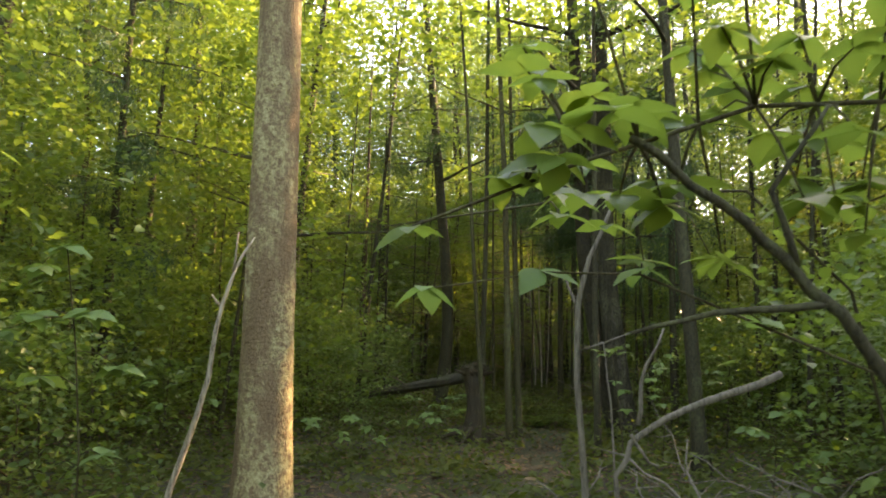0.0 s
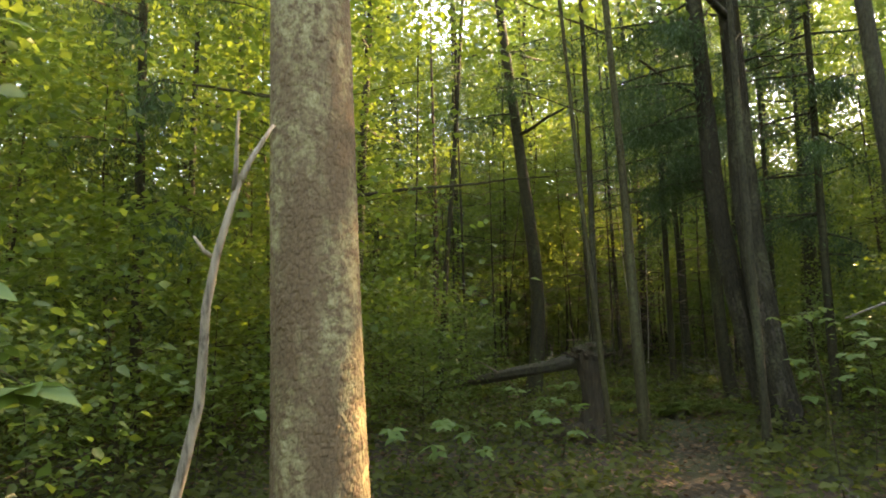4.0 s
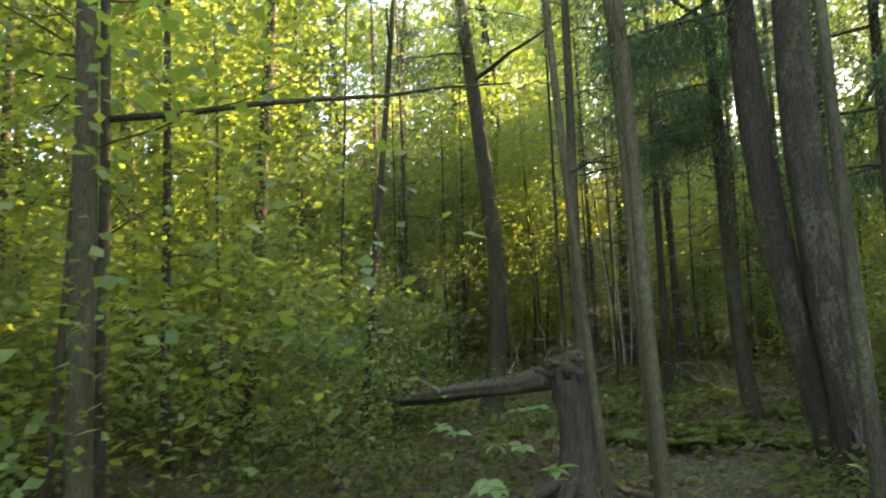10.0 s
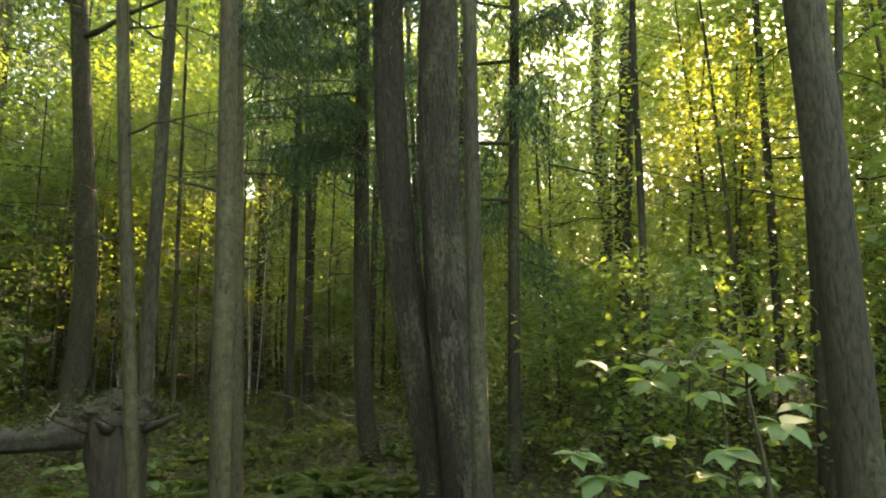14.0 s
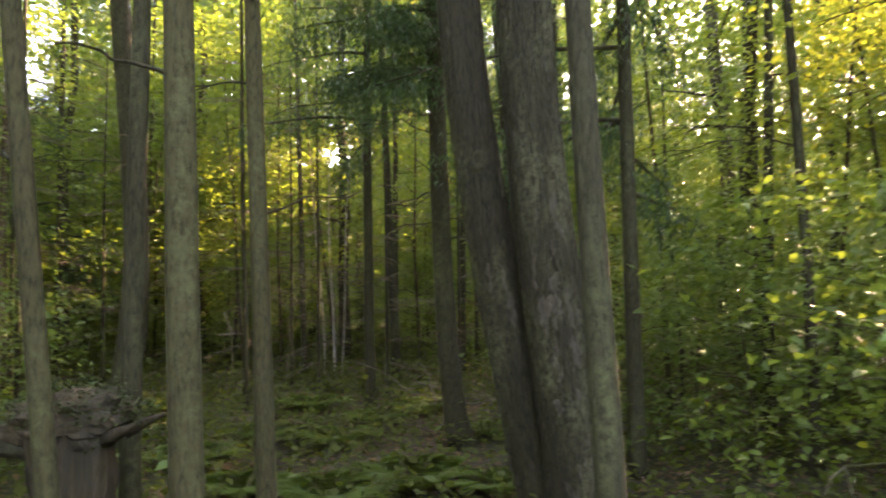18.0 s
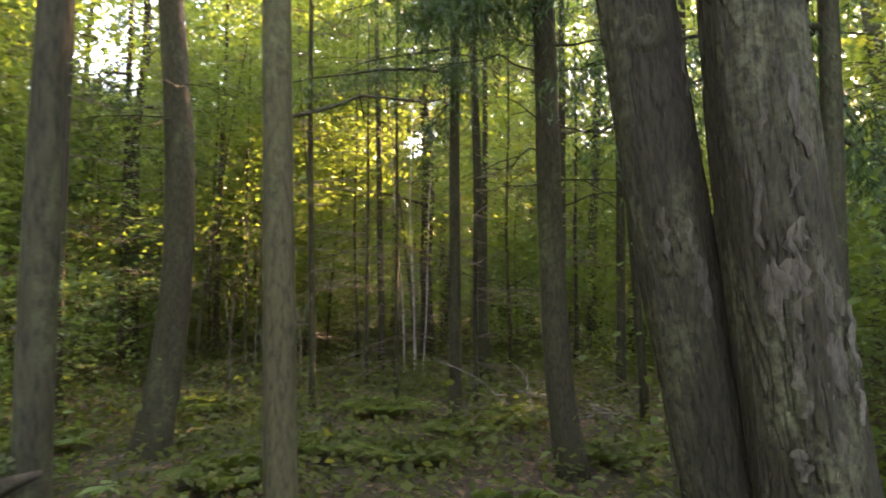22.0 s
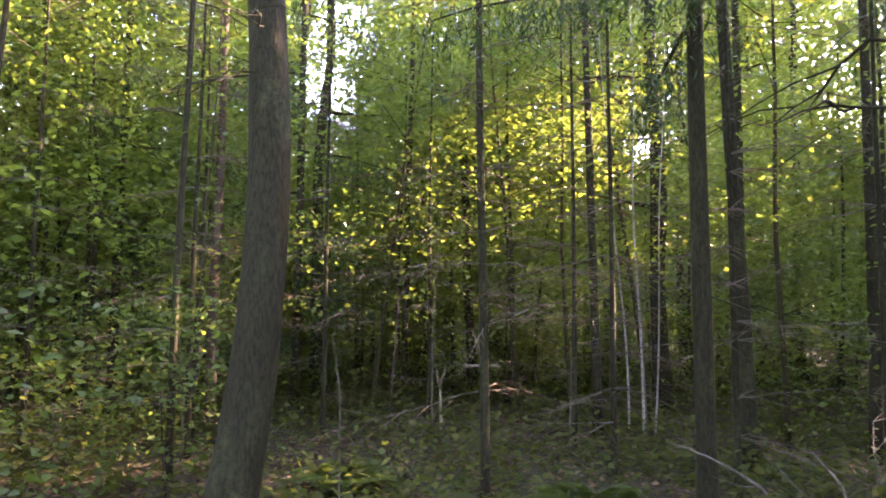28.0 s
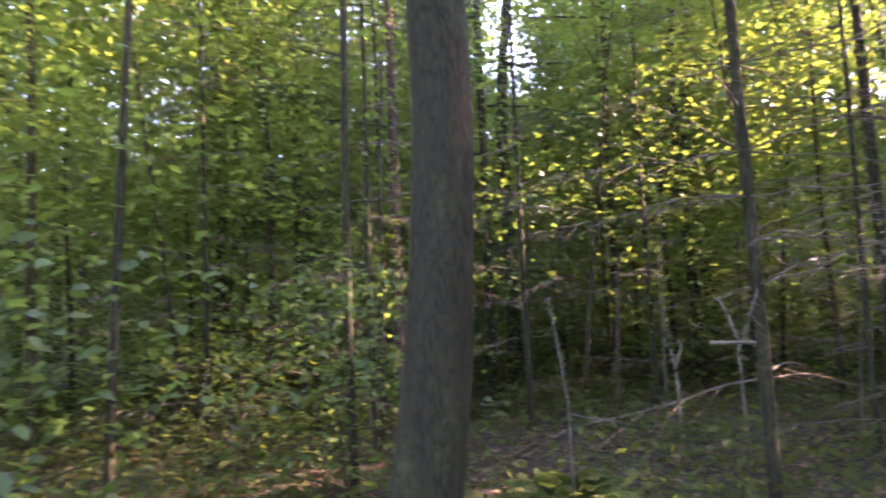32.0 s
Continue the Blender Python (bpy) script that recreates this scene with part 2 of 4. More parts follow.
# Chinks in the leaf roof by which the sun reaches these spots.
SUNNY = [((-1.02, 4.85, 0.8), 0.42), ((-0.1, 17.6, 5.2), 0.5), ((-2.0, 20.0, 0.7), 0.45), ((-1.4, 19.0, 1.8), 0.5), ((1.0, 20.3, 2.2), 0.5), ((1.47, 17.95, 2.6), 0.35), ((-0.3, 20.3, 2.4), 0.5), ((-2.6, 17.0, 0.4), 0.5), ((1.5, 18.15, 1.75), 0.2), ((1.5, 18.1, 0.35), 0.2),
         ((3.1, 20.8, 2.1), 0.3), ((1.32, 19.8, 0.9), 0.18), ((0.8, 20.2, 0.7), 0.15), ((-2.35, 9.58, 0.25), 0.3), ((-3.0, 19.0, 0.8), 0.6),
         ((-4.9, 18.3, 0.5), 0.35), ((-2.5, 17.8, 0.2), 0.42), ((1.0, 16.3, 4.1), 0.4), ((2.3, 20.6, 1.4), 0.22), ((0.75, 20.5, 1.6), 0.36), ((3.5, 16.9, 0.0), 0.4),
         ((8.4, 14.0, 4.8), 1.2), ((4.9, 21.0, 3.2), 0.6), ((2.0, 17.2, 4.4), 0.6), ((6.4, 15.4, 3.6), 0.35), ((-5.0, 15.0, 3.6), 1.1), ((-2.6, 19.5, 4.6), 0.9), ((-6.5, 12.0, 3.4), 1.0), ((6.3, 12.0, 2.8), 0.7), ((7.4, 9.8, 3.4), 0.8)]


# Thin places in the wood where the sky shows: heading to the right of +y, height, half width (degrees), share of leaves left.
SKY_GAPS = [(-15.5, 17.0, 2.6, 0.10), (-15.0, 21.5, 3.2, 0.3), (30.5, 18.0, 2.2, 0.25), (9.5, 12.5, 1.2, 0.2)]


def sky_gaps(at):
    d = at - np.array((1.4, 11.0, 1.4))
    flat = np.hypot(d[:, 0], d[:, 1])
    az, el = np.degrees(np.arctan2(d[:, 0], d[:, 1])), np.degrees(np.arctan2(d[:, 2], flat))
    keep = np.ones(len(at), bool)
    for a, e, half, left in SKY_GAPS:
        keep &= ~((np.hypot(az - a, (el - e) * 1.1) < half * (1 + 0.35 * np.sin(az * 3) * np.sin(el * 4))) & (flat > 8) & (rng.random(len(at)) > left))
    return keep


def leaf_roof(at):
    """The leaf roof high over the walk and the clearing is thin, so that the sky lights the floor."""
    def steep(x, y):
        return np.degrees(np.arctan2(at[:, 2] - 1.4, np.hypot(at[:, 0] - x, at[:, 1] - y)))
    thin = np.zeros(len(at), bool)
    for x, y in WAY[::5]:
        thin |= steep(x, y) > 37
    for x, y in ((3, 16), (3, 19), (0, 18), (-2, 17), (5, 17), (1, 21), (-4, 18), (5.5, 20)):
        thin |= steep(x, y) > 48
    share = np.where(steep(0, 0.3) > 27, 0.25, 0.5) + np.where(at[:, 0] < -2.2, 0.6, 0.0)
    return ~thin | (rng.random(len(at)) < share)


def open_to_sun(at, narrow=1.0):
    """Which of these places leave the sunny spots clear."""
    keep = sky_gaps(at)
    s = np.array(TO_SUN)
    for spot, wide in SUNNY:
        d = at - np.array(spot)
        along = d @ s
        off = np.linalg.norm(d - along[:, None] * s, axis=1)
        keep &= ~((off < wide * narrow) & (along > 0.25))
    return keep


def way_off(x, y):
    return float(np.min(np.hypot(WAY[:, 0] - x, WAY[:, 1] - y)))


# ---- ground ----
def make_ground():
    xs = np.concatenate([np.linspace(-300, -22, 14), np.linspace(-20, 24, 89), np.linspace(26, 300, 14)])
    ys = np.concatenate([np.linspace(-300, -8, 14), np.linspace(-6, 34, 81), np.linspace(36, 300, 14)])
    v = [(x, y, ground_z(x, y) if abs(x) < 40 and abs(y) < 50 else 0.0) for y in ys for x in xs]
    w = len(xs)
    f = [(j * w + i, j * w + i + 1, (j + 1) * w + i + 1, (j + 1) * w + i) for j in range(len(ys) - 1) for i in range(w - 1)]
    ob = new("ground", mesh_of("ground", v, f, SOIL, True))
    tagged(ob, "brown leaf-littered forest floor with mossy green patches", "ground", kind="structure")


make_ground()


# ---- trees ----
def tree_thing(name, label, category="tree", group=""):
    return tagged(new(name), label, category, group)


def limb_line(start, az, rise, length, sag=0.0, steps=6, wander=0.06):
    out, p = [Vector(start)], Vector(start)
    for i in range(steps):
        u = (i + 1) / steps
        d = Vector((math.cos(az), math.sin(az), rise - sag * u))
        p = p + d * (length / steps) + Vector(rng.normal(0, wander * length / steps, 3))
        out.append(p.copy())
    return out


def taper(r, n, end=0.25):
    return [r * (1 - (1 - end) * i / (n - 1)) for i in range(n)]


def measured_tree(name, label, base, lean, diameter, height, material, sides=20, steps=26, rough=0.06, bends=0.03, flare=0.5, bow=None, limbs=(), group="",
                  leaf=None, crown_low=5.2, snags=0):
    ob = tree_thing(name, label, group=group)
    x, y = base
    line = trunk_line((x, y, ground_z(x, y)), lean, height, bends, x * 3.1 + y, steps, bow)
    part("trunk", Tube().rod(line, trunk_radii(line, diameter / 2, height, flare), sides, rough, x + y).mesh("trunk", material), ob)
    for z, az, rise, length, r in limbs:
        p = line[min(range(len(line)), key=lambda i: abs(line[i].z - z))]
        l = limb_line(p, az, rise, length)
        part("limb", Tube().rod(l, taper(r, len(l)), 6).mesh("limb", material), ob)
    for z in rng.uniform(1.6, 5.5, snags):
        p = line[min(range(len(line)), key=lambda i: abs(line[i].z - z))]
        az, n = rng.uniform(0, 6.28), rng.uniform(0.4, 1.5)
        l = limb_line(p, az, rng.normal(0.15, 0.2), n, 0.25, wander=0.16)
        twig = part("snag", Tube().rod(l, taper(0.009, len(l), 0.3), 5, cap=False).mesh("snag", BARK_DARK), ob)
        for q in l[2:5]:
            k = limb_line(q, az + rng.choice((-1, 1)) * rng.uniform(0.4, 1.0), -0.1, n * 0.35, 0.2, 3, 0.2)
            part("twig", Tube().rod(k, taper(0.006, len(k), 0.4), 4, cap=False).mesh("twig", BARK_DARK), twig)
    if leaf:
        for z in np.linspace(crown_low, height * 0.9, 5):
            p = line[min(range(len(line)), key=lambda i: abs(line[i].z - z))]
            l = limb_line(p, rng.uniform(0, 6.28), rng.uniform(0.1, 0.4), rng.uniform(1.5, 2.8))
            part("limb", Tube().rod(l, taper(diameter * 0.16, len(l)), 6).mesh("limb", material), ob)
        crown(ob, line, crown_low, 3.2, 5600, 0.15, leaf)
    return ob, line


def crown(parent, line, low, spread, count, size, material, high=None, cut=True, name="crown", far=False, fine=False):
    """Leaves in layered clumps round the upper trunk."""
    high = high or line[-1].z + 0.6
    clumps = max(12, count // 45)
    t = rng.uniform(0, 1, clumps) ** 0.9
    zc = low + (high - low) * t
    reach = spread * np.sqrt(np.clip(1.15 - t, 0.1, 1)) * rng.uniform(0.15, 1.0, clumps) ** 0.6
    az = rng.uniform(0, 2 * np.pi, clumps)
    cx = np.interp(zc, [p.z for p in line], [p.x for p in line]) + reach * np.cos(az)
    cy = np.interp(zc, [p.z for p in line], [p.y for p in line]) + reach * np.sin(az)
    pick = rng.integers(0, clumps, count)
    wide = rng.uniform(0.25, 0.6, clumps) * (0.5 + spread / 4)
    at = np.stack([cx[pick], cy[pick], zc[pick]], 1) + rng.normal(0, 1, (count, 3)) * np.stack([wide[pick], wide[pick], wide[pick] * 0.4], 1)
    at = at[at[:, 2] > 0.15]
    if cut:
        at = at[open_to_sun(at)]
        at = at[leaf_roof(at)]
    shape, faces = (LEAF3, LEAF3_F) if far else (LEAF6, LEAF6_F) if fine else (LEAF4, LEAF4_F)
    part(name, leaves_mesh(name, at, rng.uniform(0.65, 1.25, len(at)) * size, material, shape, faces), parent)


# The spruce that the walk passes first.
spruce_a, line_a = measured_tree("spruce_tree", "mature spruce trunk with flaky brown bark and pale lichen", (-1.144, 5.044), (-0.023, 0.033), 0.36, 14, BARK_SPRUCE,
                                 12, 60, 0.05, 0.02, 0.35, leaf=LEAF_DARK, crown_low=6.5, snags=3)


def scaly_trunk(ob, line, r0, height, low, high, material, around=170, rows=470, ring=48, tall=0.023, proud=0.0022, lifted=0.0036, flare=0.35, twist=0.0, lumps=0.02):
    """The lower trunk again in fine relief: overlapping scales or plates, each with a lifted lower edge."""
    for child in list(ob.children):
        if child.name.startswith("trunk"):
            bpy.data.objects.remove(child)
    zs = np.concatenate([np.linspace(low, high, rows), np.linspace(high + 0.1, line[-1].z, 40)])
    cx = np.interp(zs, [p.z for p in line], [p.x for p in line])
    cy = np.interp(zs, [p.z for p in line], [p.y for p in line])
    rr = np.interp(zs, [p.z for p in line], trunk_radii(line, r0, height, flare))
    a = np.linspace(0, 2 * np.pi, around, endpoint=False)
    A, Z = np.meshgrid(a, zs)
    u, w = A / (2 * np.pi) * ring + twist * np.sin(Z * 4.1) + 0.5 * twist * np.sin(Z * 11.3 + A * 3), Z / tall + 0.35 * np.sin(A * 17 + Z * 23) * (tall > 0.05)
    gi = np.random.default_rng(3).random((ring, 700, 3))
    best, lift = np.full(u.shape, 9.0), np.zeros(u.shape)
    second = np.full(u.shape, 9.0)
    for du in (-1, 0, 1):
        for dw in (-1, 0, 1):
            i, j = np.floor(u).astype(int) + du, np.floor(w).astype(int) + dw
            g = gi[i % ring, j % 700]
            d = np.hypot(u - (i + g[..., 0]), (w - (j + g[..., 1])) * 0.8)
            closer = d < best
            second = np.where(closer, best, np.minimum(second, d))
            lift = np.where(closer, g[..., 2] + 0.5 * (j + g[..., 1] - w), lift)
            best = np.where(closer, d, best)
    edge = np.clip((second - best) / (0.13 if tall < 0.05 else 0.22), 0, 1)
    swell = np.sin(A * 3 + Z * 1.3) * lumps + np.sin(A * 5 - Z * 2.1) * lumps * 0.6
    R = rr[:, None] * (1 + swell) + edge * (proud + lifted * lift) - proud
    V = np.stack([cx[:, None] + R * np.cos(A), cy[:, None] + R * np.sin(A), Z], -1).reshape(-1, 3)
    i, j = np.meshgrid(np.arange(len(zs) - 1), np.arange(around), indexing="ij")
    q = np.stack([i * around + j, i * around + (j + 1) % around, (i + 1) * around + (j + 1) % around, (i + 1) * around + j], -1).reshape(-1, 4)
    part("trunk", mesh_of("trunk", V.tolist(), q.tolist(), material), ob)


scaly_trunk(spruce_a, line_a, 0.18, 14, -0.1, 3.6, BARK_SPRUCE, 190, 520, 38, 0.034, 0.0008, 0.0030)
measured_tree("broadleaf_tree", "slender grey-barked tree beside a thinner stem", (-2.432, 9.651), (-0.008, 0.016), 0.155, 12, BARK_PALE, 20, 40, snags=5,
              limbs=((3.9, 2.9, 0.25, 2.0, 0.03),), leaf=LEAF_GREEN)
measured_tree("broadleaf_tree", "thin straight stem close to a larger tree, one long level limb", (-2.60, 10.2), (0.0, 0.0), 0.088, 10, BARK_DARK, 12, 24, limbs=((2.78, 0.10, 0.10, 2.8, 0.026), (3.3, 2.6, 0.3, 1.2, 0.02)), snags=4)


def bow_c(z):
    z = max(z, 0)
    return 0.19 * z - 0.048 * z * z if z < 3 else 0.138 - 0.098 * (z - 3)


def bow_l(z):
    z = max(z, 0)
    return -0.2786 * z + 0.029 * z * z if z < 4 else -0.650 - 0.047 * (z - 4)


def bow_m(z):
    z = max(z, 0)
    return -0.197 * z + 0.0254 * z * z if z < 3.5 else -0.378 - 0.019 * (z - 3.5)


tree_d, line_d = measured_tree("leaning_tree", "dark tree with a trunk bowed outwards at its foot", (0.089, 16.09), (0.0, 0.097), 0.29, 14, BARK_DARK, 28, 90, bow=bow_c, flare=0.3, leaf=LEAF_GREEN, snags=6)
tree_e, line_e = measured_tree("straight_tree", "straight dark-barked spruce trunk standing in undergrowth", (3.30, 14.855), (-0.015, 0.012), 0.222, 13, BARK_DARK, 24, 60, bow=lambda z: 0.13 * math.exp(-max(z, 0) / 0.6), flare=0.25, leaf=LEAF_DARK, snags=12)
pole_f, line_f = measured_tree("pole_tree", "slim pale-barked pole tree on leaf litter", (1.334, 11.732), (-0.026, 0.065), 0.106, 10, BARK_PALE, 20, 44, flare=0.3, leaf=LEAF_GREEN)
pole_w, line_w = measured_tree("pole_tree", "slim grey-brown pole tree close to a rotten stump", (1.071, 10.361), (-0.043, 0.003), 0.108, 10, BARK_PALE, 20, 44, flare=0.3)
pole_h, line_h = measured_tree("pole_tree", "very thin pole tree among others", (0.706, 10.489), (-0.075, -0.033), 0.07, 9, BARK_PALE, 14, 36, flare=0.3)
measured_tree("pole_tree", "slim dark pole tree between paler ones", (0.75, 11.6), (0.0, 0.0), 0.10, 10, BARK_DARK, 16, 40, flare=0.3, snags=4)
old_l, line_l = measured_tree("old_tree", "old leaning tree with dark furrowed bark", (2.991, 11.887), (0.0, -0.02), 0.27, 12, BARK_OLD, 48, 120, 0.09, flare=0.2, bow=bow_l, leaf=LEAF_DARK)
old_m, line_m = measured_tree("old_tree", "stout old tree with pale peeling bark strips", (3.06, 11.58), (0.0, 0.003), 0.36, 12, BARK_OLD, 16, 120, 0.12, flare=0.3, bow=bow_m, leaf=LEAF_GREEN)
BARK_STRIP = bark("pale peeling bark", (0.042, 0.034, 0.021), (0.078, 0.064, 0.041), (0.105, 0.092, 0.060), 0.2, 24, 0.4, 0.008)


def bark_strips(parent, line, radii, count, low, high, toward, wide, longest=0.22):
    """Loose flakes of bark, a little proud of the trunk, on the side that faces a heading."""
    for _ in range(count):
        z0, long = low + (high - low) * rng.random() ** 1.6, rng.uniform(0.3, 1.0) * longest
        a0, half = toward + rng.normal(0, wide), rng.uniform(0.05, 0.13)
        v, n = [], 9
        for i in range(n):
            z = z0 + long * (i / (n - 1) - 0.5)
            k = min(range(len(line)), key=lambda j: abs(line[j].z - z))
            a = a0 + 0.22 * noise.noise(Vector((z * 9, a0 * 9, 0)))
            h = half * (0.35 + math.sin(math.pi * (i + 0.5) / n)) * rng.uniform(0.25, 1.3)
            for s, lift in ((-1, 0.002), (0, 0.011), (1, 0.006)):
                r = radii[k] * 1.04 + lift
                v.append((line[k].x + r * math.cos(a + s * h), line[k].y + r * math.sin(a + s * h), z))
        f = [(3 * i + c, 3 * i + c + 1, 3 * i + c + 4, 3 * i + c + 3) for i in range(n - 1) for c in range(2)]
        part("bark_plate", mesh_of("bark_plate", v, f, BARK_STRIP, True), parent)


scaly_trunk(old_m, line_m, 0.178, 12, -0.1, 3.4, BARK_OLD, 150, 300, 30, 0.30, 0.005, 0.006, 0.3, 0.35, 0.06)
scaly_trunk(old_l, line_l, 0.148, 12, -0.1, 3.4, BARK_OLD, 130, 260, 26, 0.26, 0.004, 0.005, 0.2, 0.3, 0.04)
bark_strips(old_m, line_m, trunk_radii(line_m, 0.176, 12, 0.3), 34, 0.15, 1.9, -1.7, 0.45, 0.26)
bark_strips(old_l, line_l, trunk_radii(line_l, 0.145, 12, 0.2), 12, 0.2, 2.2, -2.0, 0.7, 0.25)
bark_strips(old_l, line_l, trunk_radii(line_l, 0.145, 12, 0.2), 12, 0.2, 0.9, -3.3, 0.16, 0.25)


def trunk_knot(parent, line, r, z, az, size):
    """A healed branch scar: a lumpy raised rim round a sunken dark middle."""
    p = line[min(range(len(line)), key=lambda i: abs(line[i].z - z))]
    out = Vector((math.cos(az), math.sin(az), 0.1)).normalized()
    side = out.cross(Vector((0, 0, 1))).normalized()
    up = side.cross(out)
    v, n = [], 22
    for ring, (wide, lift) in enumerate(((1.5, -0.25), (1.15, 0.10), (0.85, 0.22), (0.55, 0.05), (0.2, -0.12))):
        for k in range(n):
            a = 2 * math.pi * k / n
            g = 1 + 0.22 * noise.noise(Vector((math.cos(a) * 1.5 + z, math.sin(a) * 1.5, ring * 0.4)))
            v.append(Vector((p.x, p.y, z)) + out * (r + lift * size) + (side * math.cos(a) * 0.85 + up * math.sin(a)) * size * wide * g)
    f = [(j * n + k, j * n + (k + 1) % n, (j + 1) * n + (k + 1) % n, (j + 1) * n + k) for j in range(4) for k in range(n)]
    f.append(tuple(4 * n + k for k in range(n)))
    part("knot", mesh_of("knot", v, f, BARK_DARK, True), parent, "dark healed branch scar")


trunk_knot(old_l, line_l, 0.130, 1.42, -2.1, 0.055)
trunk_knot(old_l, line_l, 0.124, 2.15, -1.9, 0.05)
measured_tree("pole_tree", "thin dark pole tree beside the old trees", (2.143, 9.851), (0.014, 0.083), 0.10, 9, BARK_DARK, 16, 40, flare=0.3, snags=5)
measured_tree("leaning_tree", "grey tree trunk leaning slightly among green saplings", (3.037, 8.555), (-0.055, 0.027), 0.18, 11, BARK_DARK, 24, 50, leaf=LEAF_GREEN)
measured_tree("leaning_tree", "dark tree leaning among shaded saplings", (-3.15, 14.97), (0.042, 0.099), 0.21, 13, BARK_DARK, 20, 40, leaf=LEAF_GREEN)
measured_tree("leaning_tree", "dark leaning tree at the edge of a bright gap", (-1.575, 14.79), (0.076, 0.118), 0.108, 12, BARK_DARK, 20, 40, leaf=LEAF_GREEN)
measured_tree("pole_tree", "thin dark pole tree in a sunlit patch", (-2.26, 16.85), (0.03, 0.032), 0.062, 9, BARK_DARK, 12, 30, flare=0.2)
for x, y, lx, d in ((3.18, 21.2, -0.03, 0.04), (2.98, 21.3, -0.05, 0.03), (3.28, 21.1, 0.03, 0.026)):
    measured_tree("young_birch", "thin sunlit white birch stem", (x, y), (lx, 0.0), d, 5.5, BARK_BIRCH, 8, 24, bends=0.16, flare=0.1, group="young birches", snags=3)


def dead_spruce(x, y, d, h, low, label, material):
    ob, line = measured_tree("dead_spruce", label, (x, y), (-0.016 if x > 1.4 and y < 18 else 0.0, 0.0), d, h, material, 12, 36, flare=0.2, group="dead spruces")
    z = low
    while z < h - 0.5:
        for _ in range(int(rng.integers(2, 5))):
            az, n = rng.uniform(0, 6.28), rng.uniform(0.5, 1.6) * (1 - z / 14)
            p = line[min(range(len(line)), key=lambda i: abs(line[i].z - z))]
            l = limb_line(p, az, rng.normal(0.05, 0.15), n, 0.2)
            part("twig", Tube().rod(l, taper(0.007, len(l)), 4, cap=False).mesh("twig", DEADWOOD), ob)
            t = Tube()
            for q in l[1:]:
                for s in (-1, 1):
                    k = limb_line(q, az + s * rng.uniform(0.5, 1.1), -0.2, n * 0.3, 0.2, 2)
                    t.rod(k, taper(0.003, 3), 3, cap=False)
            tagged(part("spray", t.mesh("spray", DRY_TWIGS, False), ob), kind="stuff")
        z += rng.uniform(0.22, 0.42)


dead_spruce(1.476, 17.95, 0.08, 9, 0.9, "slender dead spruce with bare level twigs, sun on its bark", BARK_DARK)
for x, y in ((-0.6, 20.4), (2.3, 20.2), (0.4, 22.0), (4.6, 18.2), (-2.1, 20.2), (3.6, 23.0), (2.6, 19.1), (3.5, 18.4), (-1.5, 18.9), (-3.3, 18.9)):
    dead_spruce(x, y, 0.065, 5.5, 0.5, "thin dead spruce hung with dry brown twigs", BARK_DARK)


def forest_tree(x, y, height, r, material, leaf, low, spread, count, size, label):
    ob = tree_thing("forest_tree", label, group="trees of the wood")
    line = trunk_line((x, y, ground_z(x, y)), (rng.normal(0, 0.025), rng.normal(0, 0.025)), height, 0.25, x + y * 2, 14)
    part("trunk", Tube().rod(line, trunk_radii(line, r, height, 0.3), 10).mesh("trunk", material), ob)
    for z in np.linspace(low * 0.7, height * 0.9, 6):
        p = line[min(range(len(line)), key=lambda i: abs(line[i].z - z))]
        l = limb_line(p, rng.uniform(0, 6.28), rng.uniform(0.1, 0.5), spread * rng.uniform(0.5, 0.9), 0.1)
        part("limb", Tube().rod(l, taper(r * 0.3, len(l)), 5).mesh("limb", material), ob)
    crown(ob, line, low, spread, count, size, leaf, far=True)
    return ob


# Tall trees all round, none of them near the walk.
def tall_wood():
    made = []
    tries = 0
    while len(made) < 126 and tries < 4000:
        tries += 1
        a, d = rng.uniform(0, 2 * math.pi), rng.uniform(6, 40)
        x, y = 0.8 + d * math.sin(a), 9.0 + d * math.cos(a)
        # The first two dozen are added sunward to shade the floor by the walk.
        if len(made) < 24:
            x, y = rng.uniform(6, 24), rng.uniform(7, 27)
        elif len(made) < 46:
            x, y = rng.uniform(-22, -5), rng.uniform(10, 34)
        elif len(made) < 68:
            x, y = rng.uniform(-9, 10), rng.uniform(22.5, 40)
        if way_off(x, y) < (8.0 if x < -1 else 6.5) or any(math.hypot(x - u, y - v) < 2.6 for u, v in made):
            continue
        if -3 < x < 6 and 8 < y < 21:
            continue
        made.append((x, y))
        h = rng.uniform(13, 19)
        leaf, lab = ((LEAF_GREEN, "tall broadleaf tree with green foliage"), (LEAF_DARK, "tall tree with dark green foliage"), (LEAF_YELLOW, "tall broadleaf tree with yellowing leaves"))[int(rng.choice(3, p=(0.5, 0.3, 0.2)))]
        forest_tree(x, y, h, rng.uniform(0.08, 0.17), BARK_DARK if rng.random() < 0.6 else BARK_PALE, leaf, rng.uniform(3, 6), rng.uniform(2.0, 3.2), 10000 if x > 4 and y > 14 and x * 0.6 - y * 0.8 < -8.5 and y < 36 else (13000 if y > 4 else 5000), 0.15, lab + ", dark trunk")


